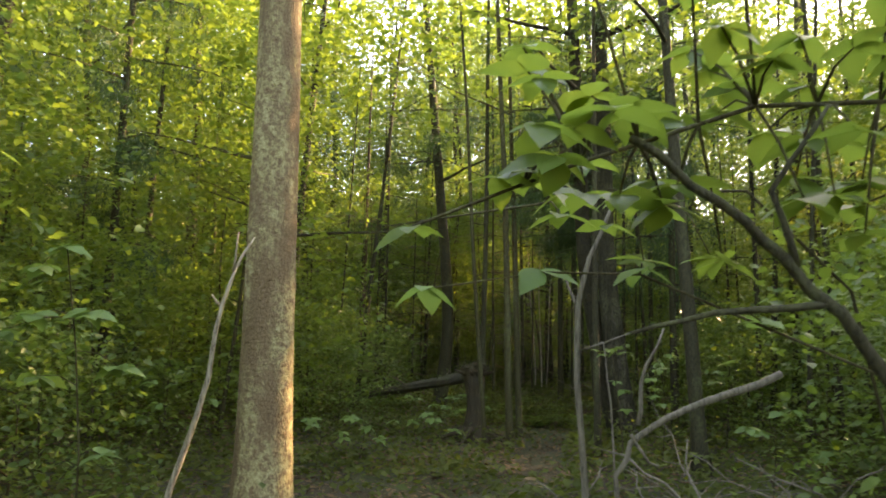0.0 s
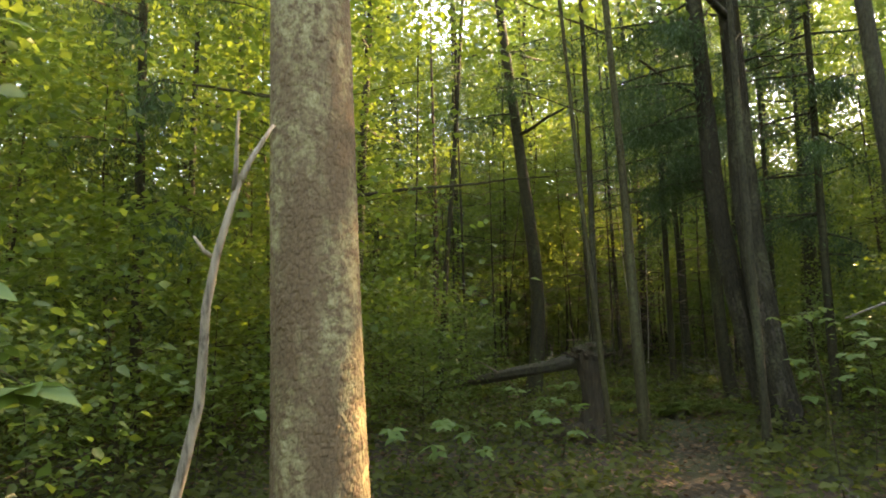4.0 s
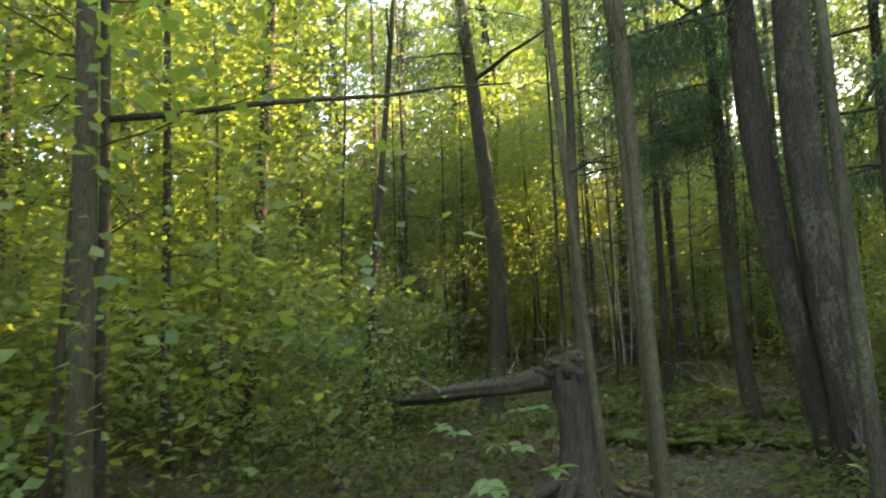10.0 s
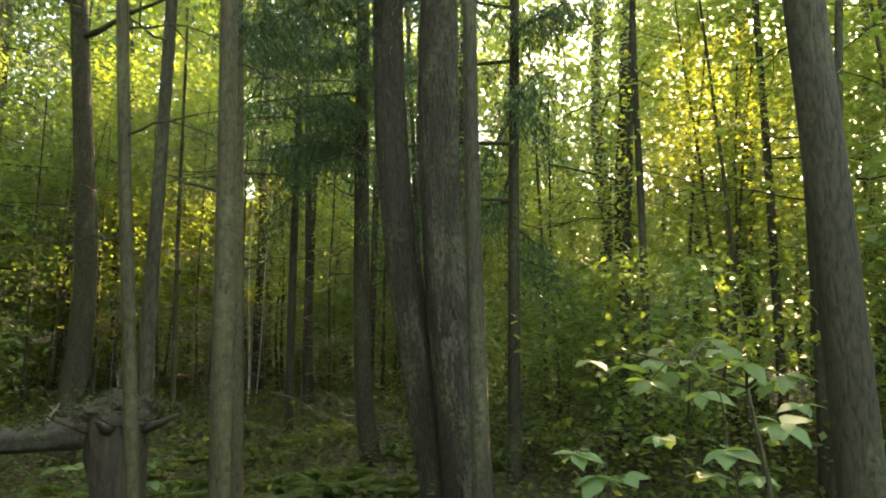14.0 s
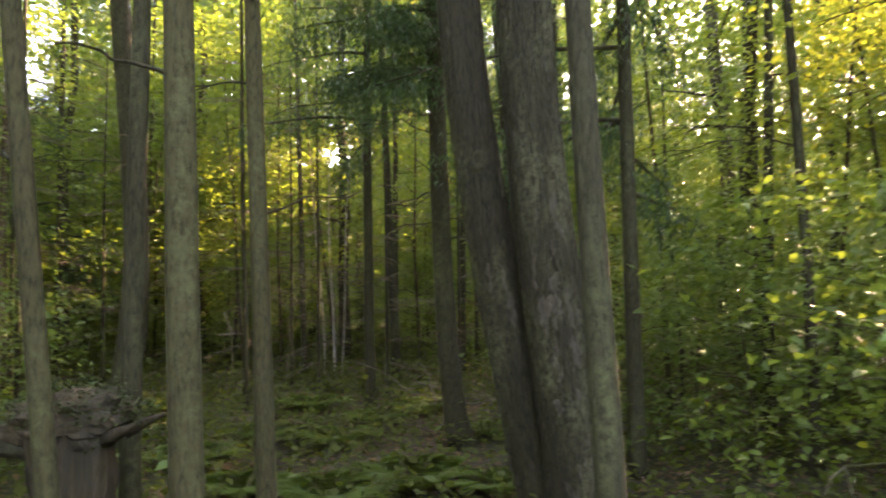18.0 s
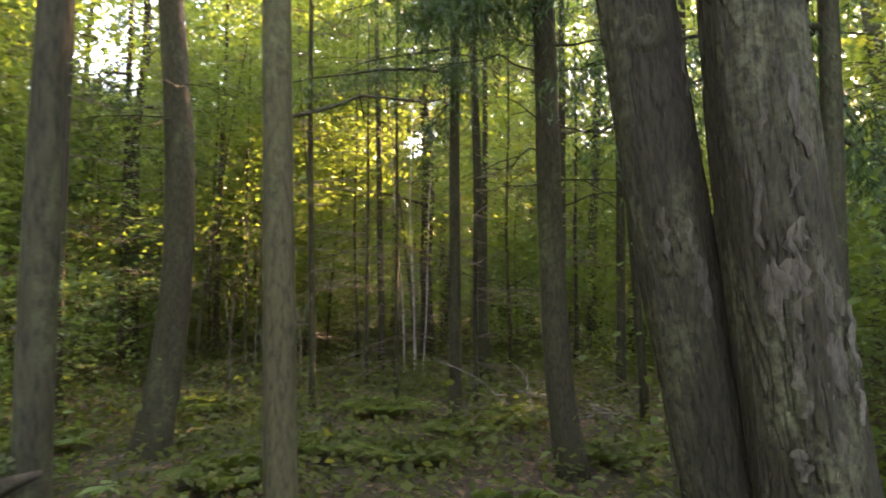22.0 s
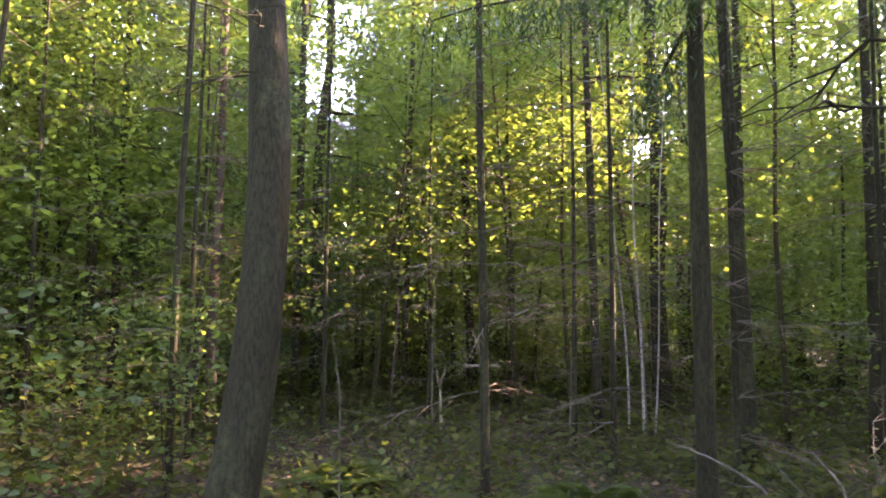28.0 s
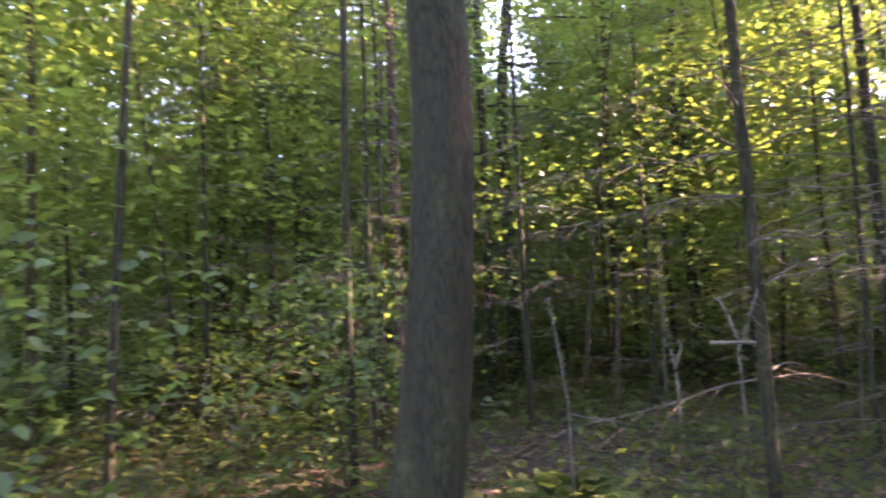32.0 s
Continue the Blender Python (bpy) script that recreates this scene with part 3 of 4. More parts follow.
tall_wood()
# Added on the sun side so its crown shades the leafy branches.
forest_tree(8.6, 9.2, 15, 0.12, BARK_DARK, LEAF_GREEN, 3.5, 2.6, 9000, 0.18, "tall broadleaf tree added for shade, green foliage, dark trunk")
placed = []
while len(placed) < 14:
    x, y = rng.uniform(2, 21), rng.uniform(23.5, 41)
    if x * 0.6 - y * 0.8 > -13.5 or any(math.hypot(x - u, y - v) < 2.2 for u, v in placed):
        continue
    placed.append((x, y))
    forest_tree(x, y, rng.uniform(13, 17), 0.12, BARK_DARK, (LEAF_GREEN, LEAF_DARK)[len(placed) % 2], rng.uniform(1.5, 3.0), rng.uniform(2.6, 3.2), 9500, 0.17, "leafy tree closing the back of the wood, dark trunk")
for x, y in ((11.5, 6.0), (13.0, 8.4), (11.0, 3.2), (14.5, 5.2), (15.2, 11.2)):
    forest_tree(x, y, 14, 0.11, BARK_DARK, LEAF_GREEN, 0.8, 2.6, 9000, 0.17, "broadleaf tree leafed almost to the ground, dark trunk")


# ---- things along the walk ----
BLEACHED = bark("bleached bare wood", (0.2, 0.165, 0.105), (0.29, 0.245, 0.165), (0.2, 0.19, 0.13), 0.12, 24, 0.2, 0.003)
MOSS = leafy("moss", (0.022, 0.03, 0.01), (0.045, 0.06, 0.016), (0.05, 0.09, 0.02), 0.1, 0.95)


def rotten():
    m = Mat("rotten wood")
    co = m.scaled(1, 1, 0.1)
    g, p = m.noise(40, 5, 0.7, co), m.noise(5, 5, 0.6)
    c = m.ramp(g, (0.3, (0.018, 0.014, 0.008)), (0.52, (0.050, 0.036, 0.019)), (0.75, (0.100, 0.074, 0.040)))
    c = m.mix(m.ramp(p, (0.45, (0, 0, 0)), (0.65, (0.8, 0.8, 0.8))), c, (0.04, 0.035, 0.022))
    return m.done(c, 0.95, m.bump(g, 0.9, 0.02))


ROTTEN = rotten()


def stick(name, label, rods, material, category="stick", part_name="stem"):
    """A bare stick or limb: a main stem and its side shoots as parts."""
    ob = tagged(new(name), label, category)
    for i, (pts, r) in enumerate(rods):
        line = []
        for a, b in zip(pts[:-1], pts[1:]):
            a, b = Vector(a), Vector(b)
            line += [a.lerp(b, u) + Vector(rng.normal(0, r * 0.35, 3)) for u in (0.0, 0.34, 0.67)]
        line.append(Vector(pts[-1]))
        part(part_name if i == 0 else "shoot", Tube().rod(line, taper(r, len(line), 0.45), 8).mesh(name, material), ob)
    return ob


stick("leaning_stick", "pale bare forked stick leaning against a spruce trunk",
      [([(-1.66, 4.52, 0.0), (-1.53, 4.49, 0.58), (-1.36, 4.44, 1.16), (-1.29, 4.40, 1.58), (-1.22, 4.42, 1.82)], 0.022),
       ([(-1.23, 4.41, 1.80), (-1.15, 4.50, 1.99)], 0.012), ([(-1.235, 4.41, 1.78), (-1.21, 4.37, 2.0)], 0.009), ([(-1.30, 4.40, 1.58), (-1.345, 4.38, 1.64)], 0.008)], BLEACHED)
stick("dead_branch", "dark crooked dead branch caught among shrubs",
      [([(1.75, 2.5, 0.0), (1.45, 2.35, 0.9), (1.13, 2.3, 1.42), (0.91, 2.27, 1.65), (0.71, 2.25, 1.81), (0.45, 2.2, 1.97)], 0.026),
       ([(0.93, 2.27, 1.64), (0.86, 2.25, 1.85), (1.0, 2.2, 2.08)], 0.013), ([(1.02, 2.28, 1.53), (0.7, 2.3, 1.50), (0.47, 2.3, 1.44)], 0.012)], BARK_DARK, "branch")
stick("dead_branch", "pale broken forked branch standing in brush",
      [([(0.75, 4.1, 0.0), (0.68, 4.0, 1.0), (0.66, 3.95, 1.6), (0.72, 3.93, 1.85), (0.86, 3.91, 2.17)], 0.02),
       ([(0.67, 3.96, 1.55), (0.60, 3.98, 1.78)], 0.01)], DEADWOOD, "branch")
stick("dead_branch", "grey crooked fallen branch with upright stubs",
      [([(1.75, 4.0, 1.28), (1.34, 3.99, 1.14), (1.0, 4.0, 0.98), (0.88, 4.02, 0.75), (0.92, 4.05, 0.0)], 0.022), ([(0.99, 4.0, 1.0), (1.0, 3.99, 1.22), (1.12, 3.98, 1.5)], 0.014),
       ([(0.95, 4.0, 0.95), (1.04, 4.02, 0.82), (1.1, 4.02, 0.8)], 0.01)], DEADWOOD, "branch")
stick("dead_branch", "thin pale forked twig on a dead branch", [([(1.30, 5.6, 0.0), (1.25, 5.6, 1.0), (1.2, 5.6, 1.42)], 0.010), ([(1.2, 5.6, 1.42), (1.0, 5.6, 1.35)], 0.007), ([(1.2, 5.6, 1.42), (1.55, 5.6, 1.55)], 0.007)], DEADWOOD, "branch")
stick("bare_twig", "sunlit bleached twig broken into a tilted fork", [([(1.36, 19.8, 0.0), (1.33, 19.8, 0.87)], 0.014), ([(1.12, 19.75, 0.88), (1.5, 19.8, 0.875)], 0.016), ([(1.34, 19.8, 0.9), (1.2, 19.82, 1.25)], 0.013)], BLEACHED, "twig")
stick("bare_twig", "sunlit pale stub with two short prongs", [([(0.82, 20.26, 0.0), (0.80, 20.26, 0.62)], 0.02), ([(0.80, 20.26, 0.6), (0.76, 20.26, 0.8)], 0.018), ([(0.80, 20.26, 0.6), (0.86, 20.26, 0.84)], 0.016)], BLEACHED, "twig")
stick("bare_twig", "thin grey dead shoot bent over", [([(0.73, 16.43, 0.0), (0.72, 16.43, 0.9), (0.66, 16.43, 1.3)], 0.006), ([(0.72, 16.43, 0.85), (0.95, 16.43, 0.82)], 0.004)], DEADWOOD, "twig")
stick("bare_twig", "reddish sunlit twig slanting through undergrowth", [([(0.4, 19.3, 0.0), (0.5, 19.3, 1.6), (0.95, 19.3, 2.05)], 0.01)], BARK_RED, "twig")


def brush_pile(x, y, wide, count, label):
    ob = tagged(new("brush_pile"), label, "brush pile")
    for _ in range(count):
        a, n = rng.uniform(0, 6.28), rng.uniform(0.4, 1.15)
        p = (x + rng.normal(0, wide), y + rng.normal(0, wide), rng.uniform(0.02, 0.25))
        l = limb_line(p, a, rng.uniform(0.0, 0.9), n, rng.uniform(0, 0.8), wander=0.22)
        branch = part("branch", Tube().rod(l, taper(rng.uniform(0.006, 0.014), len(l), 0.3), 5, cap=False).mesh("branch", DEADWOOD), ob)
        for q in l[2:6:2]:
            k = limb_line(q, a + rng.normal(0, 0.9), 0.3, n * 0.35, 0.2, 3, 0.25)
            part("twig", Tube().rod(k, taper(0.005, len(k), 0.4), 4, cap=False).mesh("twig", DEADWOOD), branch)


brush_pile(1.9, 5.4, 0.55, 34, "tangled heap of dead brown brushwood")
brush_pile(2.6, 4.0, 0.5, 26, "loose pile of dry grey branches")
brush_pile(4.3, 16.6, 0.6, 18, "low heap of dead twigs on the floor")


LOG_BARK = bark("weathered log bark", (0.055, 0.046, 0.030), (0.10, 0.085, 0.058), (0.10, 0.11, 0.052), 0.6, 22, 0.6, 0.02)


def fallen_log():
    ob = tagged(new("fallen_log"), "grey mossy fallen log resting against a broken stump", "log")
    pts = [Vector((-1.75, 15.6, 0.16)), Vector((-1.14, 14.5, 0.36)), Vector((-0.35, 13.1, 0.58)), Vector((0.2, 12.1, 0.74)), Vector((0.5, 11.35, 0.86))]
    line = [a.lerp(c, u) for a, c in zip(pts[:-1], pts[1:]) for u in np.linspace(0, 1, 8)[:-1]] + [pts[-1]]
    part("log", Tube().rod(line, list(np.linspace(0.055, 0.095, len(line))), 22, 0.5, 4.0).mesh("log", LOG_BARK), ob)
    for p, az in ((6, 0.4), (13, 3.6), (20, 1.2)):
        l = limb_line(line[p], az, 0.6, 0.35)
        part("stub", Tube().rod(l, taper(0.022, len(l)), 6).mesh("stub", DEADWOOD), ob)
    at = np.array([line[int(i)] for i in rng.integers(0, len(line), 1600)]) + rng.normal(0, 0.045, (1600, 3)) + np.array([0, 0, 0.07])
    tagged(part("moss", leaves_mesh("moss", at, 0.03, MOSS), ob, "green moss along the top"), kind="stuff")


def broken_stump():
    ob = tagged(new("stump"), "broken rotten stump with reddish wood and a dark mossy top", "stump")
    x, y = 0.6, 11.1
    line = [Vector((x + 0.02 * math.sin(z * 5), y, z)) for z in np.linspace(-0.1, 0.98, 26)]
    r = [0.115 + 0.12 * math.exp(-max(p.z, 0) / 0.15) + 0.09 * max(0, p.z - 0.5) for p in line]
    part("trunk", Tube().rod(line, r, 30, 0.45, 2.0).mesh("trunk", ROTTEN), ob)
    for k in range(7):
        a = k * 0.9 + rng.normal(0, 0.2)
        l = limb_line((x + 0.16 * math.cos(a), y + 0.16 * math.sin(a), 0.92), a, 0.35, 0.16, steps=3)
        part("splinter", Tube().rod(l, taper(0.035, len(l), 0.2), 5).mesh("splinter", ROTTEN), ob)
        l = limb_line((x + 0.15 * math.cos(a), y + 0.15 * math.sin(a), 0.12), a, -0.35, 0.5, steps=4)
        part("root", Tube().rod(l, taper(0.05, len(l), 0.3), 7).mesh("root", ROTTEN), ob)
    bm = bmesh.new()
    bmesh.ops.create_icosphere(bm, subdivisions=4, radius=1.0)
    for q in bm.verts:
        k = 1 + 0.35 * noise.noise(q.co * 1.8) + 0.18 * noise.noise(q.co * 5.0)
        q.co = Vector((x + 0.21 * k * q.co.x, y + 0.17 * k * q.co.y, 0.98 + 0.11 * k * q.co.z))
    cap = bpy.data.meshes.new("cap")
    bm.to_mesh(cap)
    bm.free()
    cap.materials.append(ROTTEN)
    part("cap", cap, ob, "crumbling dark crown of the stump")
    v = rng.normal(0, 1, (3200, 3))
    v /= np.linalg.norm(v, axis=1, keepdims=True)
    lump = np.array([0.75 + 0.9 * abs(noise.noise(Vector(q * 1.7))) for q in v])[:, None]
    at = np.array([x, y, 1.0]) + v * np.array([0.23, 0.19, 0.12]) * lump * rng.uniform(0.6, 1.05, (3200, 1))
    tagged(part("moss", leaves_mesh("moss", at, 0.02, MOSS), ob, "dark moss hanging over the top"), kind="stuff")


fallen_log()
broken_stump()


def big_leaf(name, size, material, seed):
    """One broad leaf with a folded midrib and a wavy, pointed outline, stalk at the origin, tip along +y."""
    r = random.Random(seed)
    n, v = 9, []
    for i in range(n):
        t = i / (n - 1)
        w = 0.36 * math.sin(math.pi * t ** 0.8) * (1 - 0.25 * t) * (1 + 0.10 * r.uniform(-1, 1)) + 0.004
        y, z = t, -0.22 * t * t
        v += [(-w * size, y * size, (z + 0.10 * w) * size), (0, y * size, z * size - 0.01 * size), (w * size, y * size, (z + 0.10 * w) * size)]
    f = []
    for i in range(n - 1):
        a = 3 * i
        f += [(a, a + 1, a + 4, a + 3), (a + 1, a + 2, a + 5, a + 4)]
    return mesh_of(name, v, f, material, True)


BIG = {m.name: [big_leaf("leaf", 1.0, m, s) for s in range(4)] for m in (LEAF_PALE, LEAF_GREEN)}


def put_leaf(parent, place, az, tilt, size, material):
    ob = new("leaf", BIG[material.name][int(rng.integers(0, 4))])
    ob.parent = parent
    ob.matrix_local = Matrix.Translation(place) @ Matrix.Rotation(az, 4, "Z") @ Matrix.Rotation(tilt, 4, "X") @ Matrix.Rotation(rng.normal(0, 0.25), 4, "Y") @ Matrix.Scale(size, 4)


def leafy_shoot(name, label, stem, nodes, size, material, r=0.008, bark_of=BARK_PALE):
    """A thin stem with broad single leaves in whorls at its nodes: (place, how many leaves)."""
    ob = tagged(new(name), label, "sapling")
    line = [Vector(a).lerp(Vector(c), u) for a, c in zip(stem[:-1], stem[1:]) for u in (0, 0.33, 0.67)] + [Vector(stem[-1])]
    part("stem", Tube().rod(line, taper(r, len(line), 0.4), 8).mesh("stem", bark_of), ob)
    for place, count in nodes:
        near = min(line, key=lambda p: (p - Vector(place)).length)
        if (near - Vector(place)).length > 0.03:
            l = [near, near.lerp(Vector(place), 0.5) + Vector((0, 0, 0.03)), Vector(place)]
            part("shoot", Tube().rod(l, taper(r * 0.5, 3, 0.5), 6).mesh("shoot", bark_of), ob)
        for k in range(count):
            put_leaf(ob, place, 2 * math.pi * k / count + rng.normal(0, 0.25), rng.normal(-0.15, 0.2), size * rng.uniform(0.7, 1.2), material)
    return ob


leafy_shoot("young_maple", "young shrub with whorls of pale green leaves", [(-2.15, 4.7, 0.0), (-2.1, 4.55, 0.7), (-2.12, 4.45, 1.3), (-2.2, 4.4, 1.9)],
            [((-1.86, 4.42, 1.22), 8), ((-2.02, 4.35, 1.52), 7), ((-2.3, 4.3, 1.5), 7), ((-2.2, 4.4, 1.9), 8), ((-2.35, 4.5, 1.15), 6), ((-2.5, 4.35, 1.4), 7), ((-2.0, 4.6, 0.7), 6), ((-2.45, 4.6, 1.8), 7)], 0.15, LEAF_PALE)
leafy_shoot("leafy_branch", "overhanging branch with broad translucent green leaves", [(2.5, 2.6, 0.0), (2.1, 2.5, 1.6), (1.5, 2.45, 2.2), (0.9, 2.42, 2.15), (0.35, 2.4, 1.95), (-0.15, 2.45, 1.75)],
            [((1.9, 2.4, 2.05), 5), ((1.6, 2.5, 2.3), 6), ((1.35, 2.3, 2.3), 6), ((1.1, 2.5, 2.25), 5), ((0.9, 2.3, 2.25), 6), ((0.7, 2.5, 2.12), 5), ((0.5, 2.35, 2.1), 5),
             ((0.3, 2.5, 2.0), 5), ((0.1, 2.4, 1.9), 4), ((-0.15, 2.45, 1.75), 4), ((1.3, 2.55, 1.95), 5), ((1.0, 2.35, 1.85), 4), ((1.7, 2.4, 1.75), 5), ((0.75, 2.3, 2.35), 5), ((1.2, 2.2, 2.45), 6)] + [((rng.uniform(0.15, 1.8), rng.uniform(2.1, 2.8), rng.uniform(1.7, 2.5)), 4) for _ in range(44)], 0.145, LEAF_GREEN, 0.012)
leafy_shoot("leafy_branch", "drooping branch with large bright green leaves", [(2.4, 3.9, 0.0), (2.0, 3.8, 1.7), (1.4, 3.6, 2.15), (0.8, 3.45, 2.1), (0.2, 3.35, 1.98), (-0.3, 3.4, 1.9)],
            [((rng.uniform(0.2, 1.7), rng.uniform(3.05, 3.65), rng.uniform(1.75, 2.2)), 4) for _ in range(9)], 0.15, LEAF_GREEN, 0.01)
leafy_shoot("leafy_branch", "thin level branch with a few green leaves", [(2.2, 2.95, 0.0), (1.6, 2.9, 1.3), (0.66, 2.84, 1.66), (0.32, 2.84, 1.66), (-0.11, 2.85, 1.59)],
            [((0.66, 2.8, 1.68), 3), ((0.3, 2.85, 1.67), 3), ((-0.11, 2.85, 1.6), 4), ((1.1, 2.85, 1.5), 4)], 0.13, LEAF_PALE, 0.007)
leafy_shoot("young_maple", "pale-stemmed sapling with a flat spray of broad leaves", [(2.02, 8.02, 0.0), (1.97, 8.06, 0.7), (1.93, 8.10, 1.1), (1.92, 8.14, 1.3), (1.97, 8.4, 1.34)],
            [((x, y, z), 4) for x, y, z in ((1.84, 8.66, 1.35), (1.97, 8.66, 1.33), (1.87, 8.43, 1.30), (2.01, 8.47, 1.32), (1.90, 8.30, 1.36), (2.05, 8.34, 1.39), (1.95, 8.22, 1.36), (1.91, 8.13, 1.36), (2.12, 8.64, 1.39), (2.18, 8.49, 1.42), (2.02, 8.1, 1.33), (2.15, 8.25, 1.3))], 0.072, LEAF_GREEN, 0.008, BARK_PALE)
for x, y, h in ((2.7, 8.9, 1.2), (2.5, 9.4, 1.0), (3.3, 9.3, 1.3), (-1.3, 8.2, 0.55), (-0.9, 9.0, 0.5), (-2.9, 7.9, 0.9), (0.1, 9.6, 0.5), (-0.3, 10.6, 0.6), (-3.2, 3.2, 1.3), (-2.9, 2.4, 0.9), (2.9, 6.6, 0.9), (0.6, 12.9, 0.5)):
    leafy_shoot("leafy_seedling", "low seedling tree with pale broad leaves", [(x, y, 0.0), (x + 0.05, y, h * 0.6), (x, y + 0.05, h)],
                [((x + rng.normal(0, 0.2), y + rng.normal(0, 0.2), h * f), 6) for f in (0.6, 0.75, 0.85, 0.95, 1.0)], 0.12, LEAF_PALE, 0.006)


def sunlit_bush(x, y, h, spread, count, size, leaf, low, label):
    ob = tree_thing("bush", label, "bush")
    line = trunk_line((x, y, ground_z(x, y)), (rng.normal(0, 0.06), 0), h, 0.1, x, 8)
    part("stem", Tube().rod(line, taper(0.014, len(line)), 6).mesh("stem", DEADWOOD), ob)
    for z in np.linspace(low, h * 0.95, 8):
        p = line[min(range(len(line)), key=lambda i: abs(line[i].z - z))]
        l = limb_line(p, rng.uniform(0, 6.28), rng.uniform(0.0, 0.3), spread, 0.1, wander=0.2)
        part("twig", Tube().rod(l, taper(0.006, len(l)), 4, cap=False).mesh("twig", DEADWOOD), ob)
    crown(ob, line, low, spread, count, size, leaf, cut=False)


for x, y, h, s, n, low in ((0.7, 20.4, 2.4, 0.8, 300, 0.9), (-2.96, 19.1, 1.2, 0.6, 260, 0.5), (2.3, 20.6, 1.5, 0.6, 130, 1.25), (-2.4, 18.2, 0.5, 0.7, 420, 0.1), (-3.6, 18.4, 0.45, 0.8, 420, 0.1), (-1.7, 19.2, 1.2, 0.5, 120, 0.4), (3.2, 21.0, 1.9, 0.4, 90, 1.5)):
    sunlit_bush(x, y, h, s, n, 0.06, LEAF_YELLOW, low, "small sparse bush with sunlit yellow-green leaves")


def fern():
    ob = tagged(new("fern"), "green fern with arching fronds on leaf litter", "fern", "ferns")
    for k in range(8):
        a = k * 0.785 + rng.normal(0, 0.15)
        n = 26
        t = np.linspace(0.08, 1, n)
        spine = np.stack([np.cos(a) * 0.55 * t, np.sin(a) * 0.55 * t, 0.42 * t - 0.34 * t ** 2.4], 1)
        side = np.array([-math.sin(a), math.cos(a), 0])
        at = np.concatenate([spine, spine])
        w = np.concatenate([np.tile(side + 0.3 * np.array([math.cos(a), math.sin(a), -0.3]), (n, 1)), np.tile(-side + 0.3 * np.array([math.cos(a), math.sin(a), -0.3]), (n, 1))])
        size = np.tile(0.17 * np.sin(np.pi * t ** 0.7) * (1 - 0.3 * t) + 0.01, 2)
        part("frond", leaves_mesh("frond", at, size, LEAF_GREEN, ways=w, flat=0.95), ob)
    return ob


FERN = fern()
for i, (x, y) in enumerate(((3.9, 15.2), (2.9, 16.4), (2.3, 15.6), (3.6, 16.8), (1.9, 13.4), (2.6, 13.6), (0.2, 14.1), (4.6, 14.0), (1.6, 15.9), (0.9, 15.0), (-0.8, 16.2), (2.3, 17.6), (3.1, 13.2), (1.3, 13.9), (-1.6, 15.2), (0.3, 18.1))):
    m = Matrix.Translation((x, y, ground_z(x, y))) @ Matrix.Rotation(i * 1.3, 4, "Z") @ Matrix.Scale(0.8 + 0.07 * (i % 6), 4)
    if i == 0:
        FERN.matrix_basis = m
    else:
        copy_thing(FERN, Matrix.Identity(4)).matrix_basis = m


def bough(parent, start, az, length, count=900):
    """A drooping spruce bough: a limb hung with needle sprays."""
    l = limb_line(start, az, 0.05, length, 0.35)
    part("limb", Tube().rod(l, taper(0.022, len(l)), 6).mesh("limb", BARK_DARK), parent)
    i = rng.integers(1, len(l), count)
    at = np.array([l[int(k)] for k in i]) + rng.normal(0, 0.12, (count, 3)) * np.array([1, 1, 0.3])
    at[:, 2] -= rng.gamma(1.4, 0.11, count)
    ways = np.stack([rng.normal(0, 0.7, count), rng.normal(0, 0.7, count), -np.ones(count)], 1)
    tagged(part("needles", leaves_mesh("needles", at, rng.uniform(0.04, 0.10, count), NEEDLES, NEEDLE4, LEAF4_F, ways=ways, flat=0.2), parent), kind="stuff")


def spruce_boughs(base, lean, low, high, count, reach, label):
    ob, line = measured_tree("spruce_tree", label, base, lean, 0.14, 12, BARK_DARK, 14, 40, flare=0.2)
    for k in range(count):
        z = low + (high - low) * k / count
        p = line[min(range(len(line)), key=lambda i: abs(line[i].z - z))]
        bough(ob, p, rng.uniform(0, 6.28), reach * rng.uniform(0.6, 1.1) * (1.1 - 0.5 * k / count))


spruce_boughs((4.3, 13.1), (0.0, 0.0), 2.3, 9, 30, 1.9, "dark spruce with drooping needle boughs behind the old trees")
spruce_boughs((5.6, 18.6), (0.0, 0.0), 3.6, 11, 30, 2.0, "tall dark spruce with hanging boughs behind the clearing")
spruce_boughs((-4.6, 10.2), (0.0, 0.0), 1.8, 10, 30, 1.8, "dark spruce with drooping boughs among saplings")
spruce_boughs((3.0, 17.2), (0.0, 0.0), 3.4, 9, 26, 1.6, "slim spruce with drooping dark boughs")
spruce_boughs((-1.6, 22.2), (0.0, 0.0), 1.2, 9, 22, 1.5, "dense dark spruce behind sunlit dead twigs")
spruce_boughs((-4.0, 21.5), (0.0, 0.0), 1.2, 10, 34, 2.0, "dense dark spruce at the back of a clearing")
for z, az, n in ((3.8, 3.3, 1.0), (4.0, 2.5, 1.2), (4.2, 4.0, 1.1), (4.3, 3.0, 1.4), (4.6, 4.7, 1.2), (4.8, 3.5, 1.4), (5.0, 2.2, 1.3), (5.2, 0.4, 1.0), (5.3, 3.1, 1.5), (5.8, 5.4, 1.2), (6.3, 2.2, 1.3), (6.6, 3.9, 1.3)):
    bough(tree_e, line_e[min(range(len(line_e)), key=lambda i: abs(line_e[i].z - z))], az, n, 2200)
